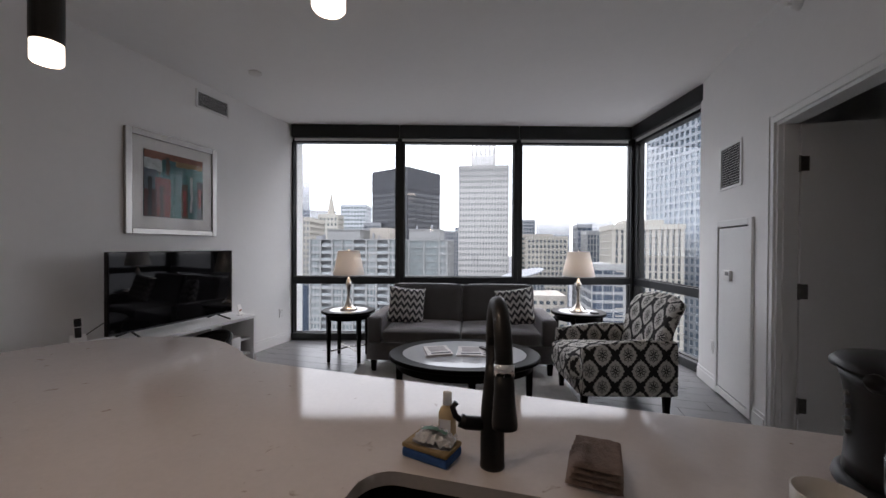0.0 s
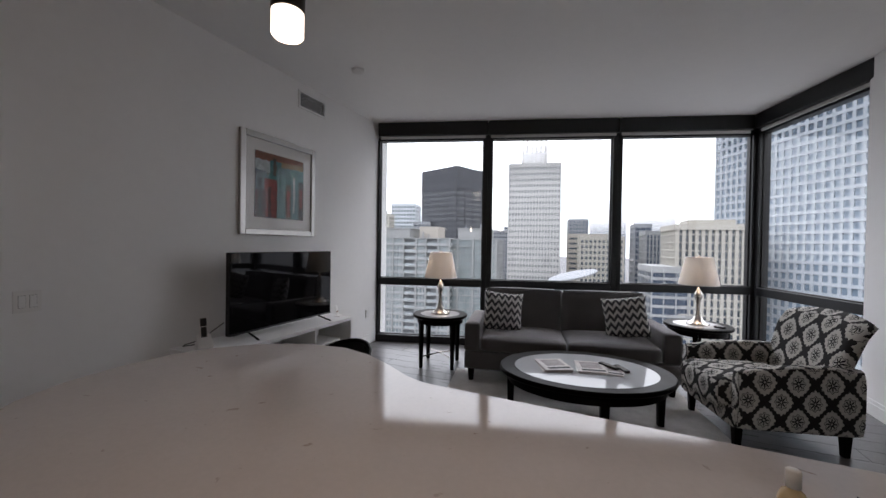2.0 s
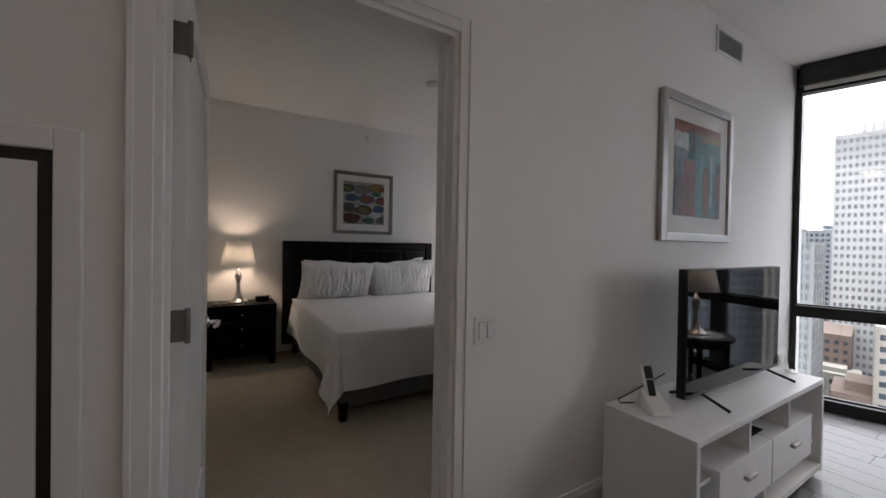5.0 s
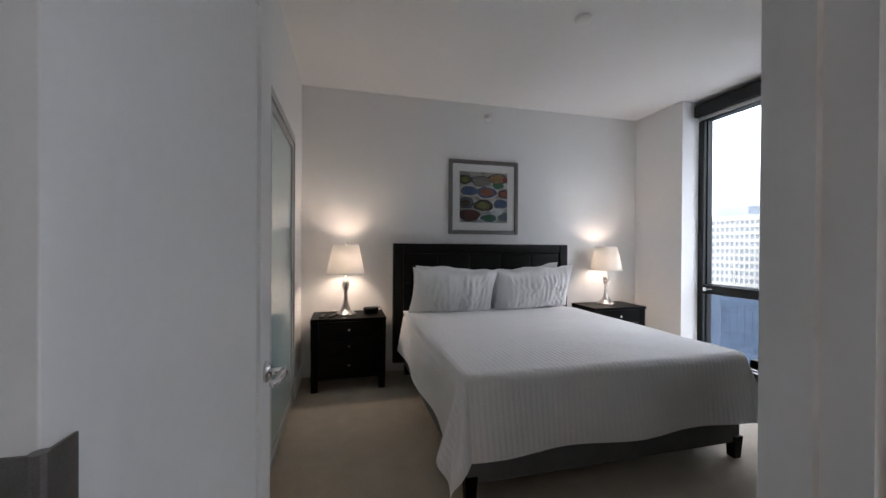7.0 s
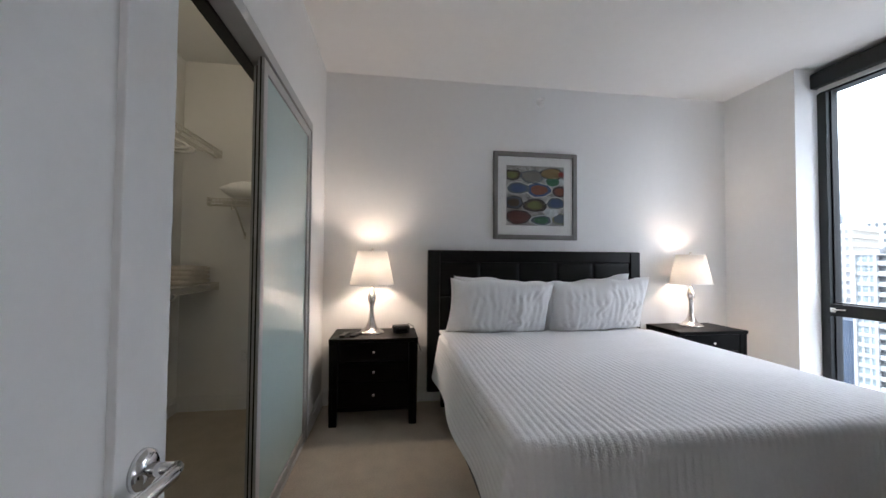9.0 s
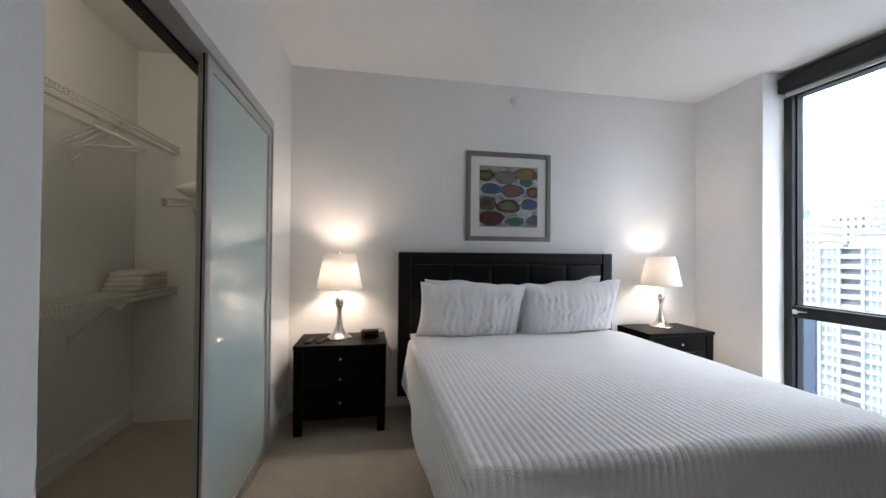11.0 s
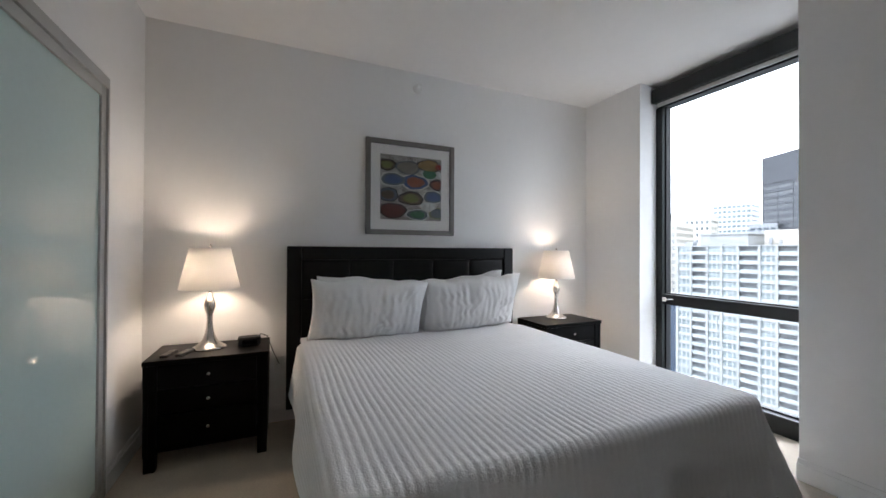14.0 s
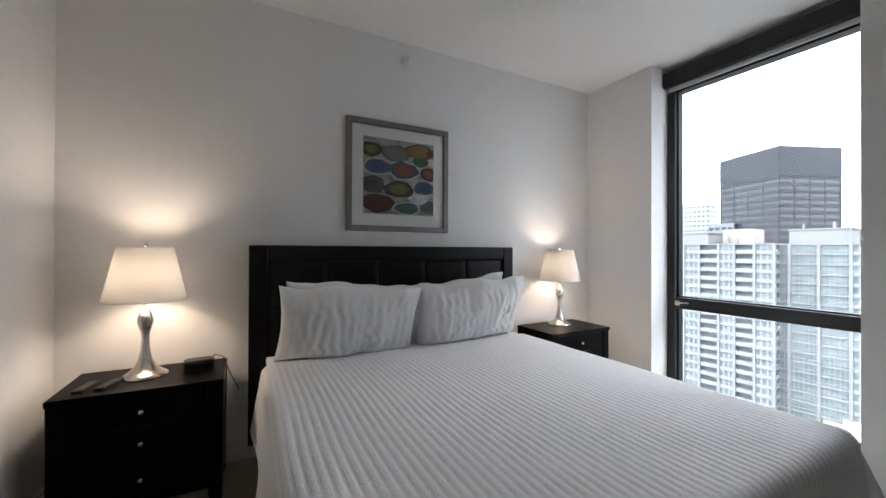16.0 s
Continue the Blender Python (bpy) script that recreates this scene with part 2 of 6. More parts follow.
        for f in bm.faces:
            n = f.normal
            ax = max(range(3), key=lambda i: abs(n[i]))
            for lo in f.loops:
                c = lo.vert.co
                lo[uv].uv = ((c.y, c.z), (c.x, c.z), (c.x, c.y))[ax]
        bm.to_mesh(me)
        bm.free()
        me.materials.append(mat)
        return me


def part(name, g, mat, parent, label="", bevel=0.0, smooth=False, m=None, segs=2):
    ob = new(name, g.mesh(name, mat, bevel, smooth, segs))
    ob.parent = parent
    if m is not None:
        ob.matrix_basis = m
    if label:
        tagged(ob, label)
    return ob


def thing(name, m, label, category, group="", kind=""):
    ob = new(name)
    ob.empty_display_size = 0.1
    ob.matrix_basis = m
    return tagged(ob, label, category, group, kind)


def whole(name, g, mat, m, label, category, group="", kind="", bevel=0.0, smooth=False):
    """A thing of one single mesh."""
    ob = new(name, g.mesh(name, mat, bevel, smooth))
    ob.matrix_basis = m
    return tagged(ob, label, category, group, kind)


def struct(name, g, mat, label, category="", m=None, bevel=0.0):
    ob = new(name, g.mesh(name, mat, bevel))
    if m is not None:
        ob.matrix_basis = m
    return tagged(ob, label, category, kind="structure")


O = pose(0, 0, 0)
CEILING = 3.05
TVX = -3.35                      # living face of the wall between living room and bedroom
BEDX = -3.48                     # its bedroom face
HEADX = -7.20                    # headboard wall
RIGHTX = 1.70                    # right wall of the living room
FACADE = pose(-3.35, 4.79, 0, 0, 0, 16.4)     # x runs along the slanted window wall, y points out
FL = 4.92                        # its length to the glass corner
SIDE = FACADE @ pose(FL, 0, 0, 0, 0, -90)     # x runs back along the short side window, y points out

# ---- shell ----
corner = FACADE @ Vector((FL, 0, 0))
side_end = SIDE @ Vector((1.55, 0, 0))
struct("floor_living", Geo().prism([(TVX - 0.065, -2.6), (3.6, -2.6), (3.6, 4.7), (side_end.x + 0.1, side_end.y), (corner.x + 0.1, corner.y + 0.1), (TVX - 0.065, 4.86)], -0.2, -0.012), PLANK, "subfloor under grey wood planks", "floor")
struct("floor_bedroom", Geo().box(-7.3, TVX - 0.065, -2.6, 4.6, -0.2, 0.0), CARPET, "beige cut-pile carpet on the bedroom floor", "carpet")
struct("ceiling", Geo().prism([(-7.35, -2.7), (3.7, -2.7), (3.7, 4.8), (side_end.x + 0.3, side_end.y), (corner.x + 0.3, corner.y + 0.3), (TVX, 5.05), (-7.35, 5.05)], CEILING, CEILING + 0.2), CEIL, "plain white painted ceiling", "ceiling")

D0, D1, DH = 0.12, 1.112, 2.257    # bedroom doorway
g = Geo().box(BEDX, TVX, -2.6, D0, 0, CEILING).box(BEDX, TVX, D1, 5.02, 0, CEILING).box(BEDX, TVX, D0, D1, DH, CEILING)
struct("wall_between", g, WALL, "white wall between living room and bedroom", "wall")
R0, R1, RH = 2.34, 3.355, 2.215    # doorway in the right wall
g = Geo().box(RIGHTX, RIGHTX + 0.12, -2.6, R0, 0, CEILING).box(RIGHTX, RIGHTX + 0.12, R1, 4.72, 0, CEILING).box(RIGHTX, RIGHTX + 0.12, R0, R1, RH, CEILING)
struct("wall_right", g, WALL, "white wall with vents, panel and doorway", "wall")
struct("wall_south", Geo().box(-7.3, 3.6, -2.7, -2.6, 0, CEILING), WALL, "plain white wall closing the kitchen", "wall")
struct("wall_side_room", Geo().box(3.6, 3.7, -2.6, 1.2, 0, CEILING).box(3.6, 3.7, 1.2, 2.1, 0, CEILING).box(3.6, 3.7, 2.1, 4.8, 0, CEILING).box(RIGHTX + 0.12, 3.6, 4.62, 4.72, 0, CEILING), WALL, "plain white side-room walls", "wall")
struct("wall_headboard", Geo().box(HEADX - 0.12, HEADX, -2.6, 4.6, 0, CEILING), WALL, "white wall behind the bed", "wall")
BWX0, BWY = -6.49, 4.44          # bedroom window, left jamb and glass line
struct("wall_bedroom_north", Geo().box(HEADX, BWX0, 4.18, 4.6, 0, CEILING), WALL, "white pier beside the bedroom window", "wall")
struct("column", Geo().box(-5.107, BEDX, 3.827, 4.6, 0, CEILING), WALL, "boxed white column beside the bedroom window", "column")
CL0, CL1, CLH = -6.56, -4.50, 2.33   # closet opening
g = Geo().box(HEADX, CL0, -0.07, 0.03, 0, CEILING).box(CL0, CL1, -0.07, 0.03, CLH, CEILING).box(CL1, BEDX, -0.07, 0.03, 0, CEILING)
struct("wall_closet_front", g, WALL, "white wall round the closet opening", "wall")
struct("wall_closet_back", Geo().box(HEADX, CL1 + 0.4, -1.27, -1.17, 0, CEILING).box(CL1 + 0.4, CL1 + 0.5, -1.27, -0.07, 0, CEILING), WALL, "walls inside the walk-in closet", "wall")


def baseboard(name, x0, y0, x1, y1, h=0.13, t=0.014):
    """A moulded board along a line; the wall lies to the line's left."""
    d = Vector((x1 - x0, y1 - y0, 0))
    m = pose(x0, y0, 0, 0, 0, math.degrees(math.atan2(d.y, d.x)))
    n = d.length
    g = Geo().box(0, n, -t, 0, 0, h - 0.03).box(0, n, -t * 0.6, 0, h - 0.03, h)
    ob = struct(name, g, TRIM, "white painted baseboard", "baseboard", m)
    return ob


baseboard("baseboard_tv_wall", TVX, D1 + 0.10, TVX, 4.79)
baseboard("baseboard_right", RIGHTX, 4.72, RIGHTX, 4.25)
baseboard("baseboard_right_near", RIGHTX, 3.62, RIGHTX, R1 + 0.10)
baseboard("baseboard_headboard", HEADX, 0.03, HEADX, 4.18)
baseboard("baseboard_pier", HEADX, 4.18, BWX0, 4.18)
baseboard("baseboard_column_side", -5.107, 4.4, -5.107, 3.827)
baseboard("baseboard_column", -5.107, 3.827, BEDX, 3.827)
baseboard("baseboard_closet_corner", CL0 - 0.02, 0.03, HEADX, 0.03)
baseboard("baseboard_closet_back", CL1 + 0.4, -1.17, HEADX, -1.17)
baseboard("baseboard_closet_side", HEADX, -1.17, HEADX, -0.07)
baseboard("baseboard_bedroom_east", BEDX, 3.827, BEDX, D1 + 0.1)


def window_bay(name, m, x0, x1, sill, rail, top, label, left=0.05, right=0.05, head=0.03, depth=0.10, latch=()):
    """One storey-high bay: two panes with a black frame, rail and sill."""
    w = thing(name, m, label, "window", kind="structure")
    part("window_sill", Geo().box(x0, x1, -0.05, depth, 0, sill), BLACK_FRAME, w, bevel=0.004)
    part("rail", Geo().box(x0 + left, x1 - right, -0.03, depth - 0.03, rail - 0.10, rail), BLACK_FRAME, w, bevel=0.004)
    part("head", Geo().box(x0, x1, 0, depth, top - head, top + 0.2), BLACK_FRAME, w)
    if left:
        part("jamb", Geo().box(x0, x0 + left, -0.03, depth, sill, top - head), BLACK_FRAME, w, bevel=0.004)
    if right:
        part("jamb", Geo().box(x1 - right, x1, -0.03, depth, sill, top - head), BLACK_FRAME, w, bevel=0.004)
    for a, b in ((sill, rail - 0.10), (rail, top - head)):
        p = part("pane", Geo().box(x0 + left, x1 - right, 0.030, 0.034, a, b), GLASS, w)
        p.visible_shadow = False
        bd = Geo()
        for q in ((x0 + left, x0 + left + 0.012, a, b), (x1 - right - 0.012, x1 - right, a, b)):
            bd.box(q[0], q[1], 0.012, 0.05, q[2], q[3])
        bd.box(x0 + left, x1 - right, 0.012, 0.05, a, a + 0.012)
        part("glazing_bead", bd, MATT_BLACK, w)
    for lx in latch:
        lg = Geo().box(lx - 0.02, lx + 0.02, -0.042, -0.03, rail - 0.07, rail - 0.03).tube([(lx, -0.045, rail - 0.05), (lx + 0.03, -0.06, rail - 0.045), (lx + 0.11, -0.06, rail - 0.04)], 0.007, 8)
        part("latch", lg, NICKEL, w, "small metal window latch")
    return w


RAIL, GTOP, SILL = 0.90, 2.85, 0.10
window_bay("window_1", FACADE, 0.0, 1.535, SILL, RAIL, GTOP, "floor-to-ceiling black-framed window over the city", 0.03, 0.06)
window_bay("window_2", FACADE, 1.535, 3.225, SILL, RAIL, GTOP, "floor-to-ceiling black-framed window over the city", 0.06, 0.06)
window_bay("window_3", FACADE, 3.225, FL, SILL, RAIL, GTOP, "floor-to-ceiling black-framed window at the glass corner", 0.06, 0.07)
window_bay("window_4", SIDE, 0.0, 1.55, SILL, RAIL, GTOP, "narrow black-framed side window by the armchair", 0.08, 0.06)
BEDWIN = pose(BWX0, BWY, 0)
window_bay("window_5", BEDWIN, 0.0, 1.75, 0.14, 0.965, 2.86, "tall black-framed bedroom window", 0.07, 0.07, latch=(0.10, 1.28))
struct("window_wall_top", Geo().box(BWX0, -3.4, BWY + 0.02, BWY + 0.16, 2.86, CEILING), BLACK_FRAME, "black head above the bedroom window", "window head")


def valance(name, m, x0, x1, z0, z1, label):
    v = thing(name, m, label, "roller blind")
    part("cassette", Geo().box(x0, x1, -0.11, -0.02, z0, z1), BLACK_FRAME, v, bevel=0.012)
    part("blind_hem", Geo().box(x0 + 0.03, x1 - 0.03, -0.06, -0.045, z0 - 0.035, z0), BLIND, v, "rolled-up pale blind with hem bar")
    return v


for a, b in ((0.02, 1.53), (1.54, 3.22), (3.23, FL - 0.10)):
    valance("roller_blind", FACADE, a, b, 2.865, CEILING - 0.003, "rolled-up roller blind in a black cassette")
valance("roller_blind", SIDE, 0.11, 1.55, 2.865, CEILING - 0.003, "rolled-up roller blind in a black cassette")
valance("roller_blind", BEDWIN, 0.004, 1.37, 2.865, 3.0, "rolled-up roller blind in a black cassette")


def casing(name, m, w, h, depth, label, cw=0.058):
    """A door lining with stepped casings on both faces; x runs across the opening, y through the wall."""
    c = thing(name, m, label, "door frame", kind="structure")
    for s in (0, 1):
        x = (0, w)[s]
        d = (-1, 1)[s]
        part("jamb", Geo().box(min(x, x - d * 0.02), max(x, x - d * 0.02), 0, depth, 0, h), TRIM, c)
        part("stop", Geo().box(min(x - d * 0.02, x - d * 0.032), max(x - d * 0.02, x - d * 0.032), depth * 0.42, depth * 0.75, 0, h - 0.02), TRIM, c)
        for y0, y1, y2 in ((-0.018, 0, -0.026), (depth, depth + 0.018, depth + 0.026)):
            g = Geo().box(min(x, x + d * cw), max(x, x + d * cw), y0, y1, 0, h + cw)
            e0, e1 = x + d * cw * 0.72, x + d * cw
            g.box(min(e0, e1), max(e0, e1), min(y2, y0, y1) if y2 < 0 else y1, y0 if y2 < 0 else y2, 0, h + cw)
            part("casing", g, TRIM, c, bevel=0.002)
    part("jamb", Geo().box(0.02, w - 0.02, 0, depth, h - 0.02, h), TRIM, c)
    for y0, y1 in ((-0.018, 0), (depth, depth + 0.018)):
        g = Geo().box(0, w, y0, y1, h, h + cw)
        g.box(0, w, y0 - 0.008 if y0 < 0 else y1, y0 if y0 < 0 else y1 + 0.008, h + cw * 0.72, h + cw)
        part("casing", g, TRIM, c, bevel=0.002)
    return c


def door(name, m, w, h, label, hinges, lever=True, panelled=False):
    """A door leaf, flush or with a sunk panel between stiles and rails; x runs from the hinge edge, y is its thickness."""
    d = thing(name, m, label, "door", kind="structure")
    if panelled:
        sw, z0 = 0.125, 0.012
        for x0, x1 in ((0, sw), (w - sw, w)):
            part("stile", Geo().box(x0, x1, 0, 0.042, z0, h), TRIM, d, bevel=0.002)
        for a, b in ((z0, 0.24), (h - 0.13, h)):
            part("rail", Geo().box(sw, w - sw, 0.0004, 0.0416, a, b), TRIM, d, bevel=0.002)
        part("panel", Geo().box(sw, w - sw, 0.013, 0.029, 0.24, h - 0.13), TRIM, d, "sunk flat door panel")
    else:
        part("leaf", Geo().box(0, w, 0, 0.042, 0.012, h), TRIM, d, bevel=0.002)
    for z in hinges:
        g = Geo().box(-0.003, 0.045, -0.004, -0.001, z - 0.05, z + 0.05)
        g.lathe([(0.008, z - 0.055), (0.008, z + 0.055)], 10, -0.008, -0.006)
        g.box(-0.004, -0.001, 0.0, 0.04, z - 0.05, z + 0.05)
        part("hinge", g, HINGE, d, "dark steel butt hinge")
    if lever:
        for y, s in ((0, -1), (0.042, 1)):
            g = Geo()
            g.tube([(w - 0.065, y, 0.965), (w - 0.065, y + s * 0.008, 0.965), (w - 0.065, y + s * 0.016, 0.965)], 0.034, 28, radii=[0.034, 0.033, 0.022])
            g.tube([(w - 0.065, y, 0.965), (w - 0.065, y + s * 0.052, 0.965)], 0.011, 14)
            g.tube([(w - 0.060, y + s * 0.052, 0.965), (w - 0.085, y + s * 0.060, 0.965), (w - 0.165, y + s * 0.052, 0.962), (w - 0.180, y + s * 0.044, 0.962)], 0.011, 12)
            part("lever_handle", g, CHROME, d, "polished chrome lever on a round rose", smooth=True)
    return d


casing("door_frame_1", pose(TVX, D0, 0, 0, 0, 90), D1 - D0, DH, TVX - BEDX, "white painted bedroom door frame")
door("door_1", pose(BEDX - 0.008, 0.188, 0, 0, 0, 177.6), 0.935, DH - 0.025, "white panelled bedroom door standing open", (0.25, 1.12, 2.02), panelled=True)
casing("door_frame_2", pose(RIGHTX + 0.12, R0, 0, 0, 0, 90), R1 - R0, RH, 0.12, "white painted side-room door frame")
door("door_2", pose(RIGHTX + 0.125, R1 - 0.03, 0, 0, 0, 2), 0.93, RH - 0.025, "white flush side-room door standing open", (0.27, 1.05, 1.92))
part("strike_plate", Geo().box(BEDX + 0.03, BEDX + 0.06, D1 - 0.022, D1 - 0.0195, 0.93, 1.02), HINGE, bpy.data.objects["door_frame_1"], m=pose(TVX, D0, 0, 0, 0, 90).inverted())

# ---- patterned fabrics and pictures ----


def ramp_nodes(m):
    n, l = m.node_tree.nodes, m.node_tree.links
    return n, l, n["Principled BSDF"]


def calc(n, l, op, a, b=None):
    x = n.new("ShaderNodeMath")
    x.operation = op
    for i, v in enumerate((a, b)):
        if v is None:
            continue
        if isinstance(v, (int, float)):
            x.inputs[i].default_value = v
        else:
            l.new(v, x.inputs[i])
    return x.outputs[0]


def fabric(name, rough=0.9):
    m = bpy.data.materials.new(name)
    m.use_nodes = True
    n, l, b = ramp_nodes(m)
    b.inputs["Roughness"].default_value = rough
    tc, sep = n.new("ShaderNodeTexCoord"), n.new("ShaderNodeSeparateXYZ")
    l.new(tc.outputs["UV"], sep.inputs[0])
    ns, bp = n.new("ShaderNodeTexNoise"), n.new("ShaderNodeBump")
    ns.inputs["Scale"].default_value = 400
    bp.inputs["Strength"].default_value, bp.inputs["Distance"].default_value = 0.4, 0.003
    l.new(tc.outputs["UV"], ns.inputs["Vector"])
    l.new(ns.outputs["Fac"], bp.inputs["Height"])
    l.new(bp.outputs["Normal"], b.inputs["Normal"])
    return m, n, l, b, sep, ns


def mix_to(n, l, b, fac, dark, light, noise_node):
    mx = n.new("ShaderNodeMix")
    mx.data_type = "RGBA"
    mx.inputs["A"].default_value, mx.inputs["B"].default_value = (*dark, 1), (*light, 1)
    l.new(fac, mx.inputs["Factor"])
    sc, mr = n.new("ShaderNodeVectorMath"), n.new("ShaderNodeMapRange")
    sc.operation = "SCALE"
    mr.inputs["To Min"].default_value, mr.inputs["To Max"].default_value = 0.75, 1.25
    l.new(noise_node.outputs["Fac"], mr.inputs["Value"])
    l.new(mx.outputs["Result"], sc.inputs[0])
    l.new(mr.outputs["Result"], sc.inputs["Scale"])
    l.new(sc.outputs[0], b.inputs["Base Color"])
    return mx


CHEVRON, n, l, b, sep, ns = fabric("chevron_weave")
zig = calc(n, l, "PINGPONG", calc(n, l, "MULTIPLY", sep.outputs[0], 14.0), 0.5)
band = calc(n, l, "FRACT", calc(n, l, "ADD", calc(n, l, "MULTIPLY", sep.outputs[1], 12.5), calc(n, l, "MULTIPLY", zig, 1.3)))
mix_to(n, l, b, calc(n, l, "GREATER_THAN", band, 0.5), (0.045, 0.045, 0.05), (0.56, 0.55, 0.53), ns)

DAMASK, n, l, b, sep, ns = fabric("medallion_print")
K = 2 * math.pi / 0.20
wob = n.new("ShaderNodeTexNoise")
wob.inputs["Scale"].default_value = 9
u = calc(n, l, "MULTIPLY", calc(n, l, "ADD", sep.outputs[0], calc(n, l, "MULTIPLY", wob.outputs["Fac"], 0.012)), K)
v = calc(n, l, "MULTIPLY", sep.outputs[1], K * 0.80)
cu, cv = calc(n, l, "COSINE", u), calc(n, l, "COSINE", v)
lat = calc(n, l, "ABSOLUTE", calc(n, l, "ADD", cu, cv))
# place within one lattice cell: half sums wrapped about the cell's heart
hs = [calc(n, l, "SUBTRACT", calc(n, l, "FRACT", calc(n, l, "ADD", calc(n, l, "MULTIPLY", calc(n, l, op_, u, v), 0.5 / math.pi), 0.5)), 0.5) for op_ in ("ADD", "SUBTRACT")]
lx, ly = calc(n, l, "ADD", hs[0], hs[1]), calc(n, l, "SUBTRACT", hs[0], hs[1])
rr = calc(n, l, "SQRT", calc(n, l, "ADD", calc(n, l, "MULTIPLY", lx, lx), calc(n, l, "MULTIPLY", ly, ly)))
ang = calc(n, l, "ARCTAN2", ly, lx)
lobes = calc(n, l, "COSINE", calc(n, l, "MULTIPLY", ang, 8.0))
fine_ = calc(n, l, "COSINE", calc(n, l, "MULTIPLY", ang, 16.0))
ogee = calc(n, l, "LESS_THAN", calc(n, l, "ADD", lat, calc(n, l, "MULTIPLY", fine_, 0.12)), 0.46)
flower = calc(n, l, "LESS_THAN", rr, calc(n, l, "ADD", calc(n, l, "MULTIPLY", lobes, 0.12), 0.225))
core = calc(n, l, "LESS_THAN", rr, 0.055)
ring = calc(n, l, "LESS_THAN", calc(n, l, "ABSOLUTE", calc(n, l, "SUBTRACT", rr, calc(n, l, "ADD", calc(n, l, "MULTIPLY", lobes, 0.045), 0.365))), 0.03)
dark = calc(n, l, "MAXIMUM", calc(n, l, "MAXIMUM", ogee, calc(n, l, "MULTIPLY", ring, 0.75)), calc(n, l, "SUBTRACT", flower, core))
mix_to(n, l, b, dark, (0.58, 0.56, 0.52), (0.022, 0.021, 0.021), ns)

# abstract of worn teal and rust blocks
ABSTRACT, n, l, b, sep, ns = fabric("abstract_print", 0.5)
cols = n.new("ShaderNodeTexNoise")
cols.inputs["Scale"].default_value, cols.inputs["Detail"].default_value = 1.0, 6
mpn = n.new("ShaderNodeMapping")
mpn.inputs["Scale"].default_value = (15, 2.2, 1)
tcn = n.new("ShaderNodeTexCoord")
l.new(tcn.outputs["UV"], mpn.inputs["Vector"]), l.new(mpn.outputs["Vector"], cols.inputs["Vector"])
cr = n.new("ShaderNodeValToRGB")
cr.color_ramp.elements[0].position, cr.color_ramp.elements[0].color = 0.30, (0.02, 0.03, 0.035, 1)
cr.color_ramp.elements[1].position, cr.color_ramp.elements[1].color = 0.72, (0.22, 0.06, 0.03, 1)
for p, c in ((0.40, (0.22, 0.02, 0.018, 1)), (0.46, (0.03, 0.11, 0.12, 1)), (0.52, (0.05, 0.19, 0.20, 1)), (0.57, (0.22, 0.27, 0.26, 1)), (0.62, (0.10, 0.05, 0.04, 1))):
    e = cr.color_ramp.elements.new(p)
    e.color = c
l.new(cols.outputs["Fac"], cr.inputs["Fac"]), l.new(cr.outputs["Color"], b.inputs["Base Color"])
PAINTS = {}
for p, c in (("river_blue", (0.07, 0.13, 0.30)), ("moss", (0.22, 0.24, 0.07)), ("rust", (0.34, 0.12, 0.06)), ("plum", (0.11, 0.025, 0.022)), ("leaf", (0.05, 0.20, 0.10)), ("stone", (0.30, 0.28, 0.25)), ("slate", (0.13, 0.17, 0.21)), ("ice", (0.55, 0.60, 0.60)), ("ochre", (0.36, 0.24, 0.09)), ("umber", (0.10, 0.07, 0.04)), ("teal", (0.06, 0.22, 0.23)), ("sea", (0.14, 0.36, 0.35)), ("red", (0.32, 0.035, 0.025)), ("ink", (0.02, 0.022, 0.025)), ("chalk", (0.60, 0.58, 0.54))):
    PAINTS[p] = material("paint_" + p, tuple((0.9 if min(c) > 0.5 else 0.66) * q for q in c), 0.5, grain=0.45, scale=24)
PEBBLES = [PAINTS[p] for p in ("river_blue", "stone", "rust", "plum", "moss", "slate", "leaf", "ice", "ochre")]
CANVAS = material("print_ground", (0.34, 0.33, 0.31), 0.5, grain=0.9, scale=11)
# across, down, half width, half height of each oval, as shares of the print, and its outline, fill and heart
OVALS = [(u, v, a, bb_, *(PAINTS[c] if c else None for c in cs.split("/"))) for u, v, a, bb_, cs in (
    (0.10, 0.16, 0.15, 0.09, "ink/umber/moss"), (0.44, 0.18, 0.20, 0.11, "slate/stone/stone"), (0.78, 0.12, 0.20, 0.10, "ink/ochre/ochre"), (0.95, 0.13, 0.07, 0.05, "plum/red/red"),
    (0.20, 0.38, 0.22, 0.11, "chalk/slate/river_blue"), (0.56, 0.40, 0.24, 0.13, "chalk/river_blue/rust"), (0.80, 0.26, 0.14, 0.08, "ice/leaf/leaf"), (0.92, 0.42, 0.12, 0.09, "ink/plum/rust"),
    (0.12, 0.62, 0.17, 0.11, "ink/slate/umber"), (0.49, 0.66, 0.21, 0.11, "ink/umber/moss"), (0.86, 0.62, 0.19, 0.11, "chalk/slate/river_blue"), (0.96, 0.26, 0.06, 0.06, "chalk/ice/ice"),
    (0.20, 0.86, 0.22, 0.12, "ink/plum/plum"), (0.78, 0.77, 0.15, 0.08, "chalk/ice/ice"), (0.60, 0.91, 0.20, 0.09, "ice/slate/leaf"), (0.93, 0.88, 0.13, 0.09, "moss/slate/slate"))]
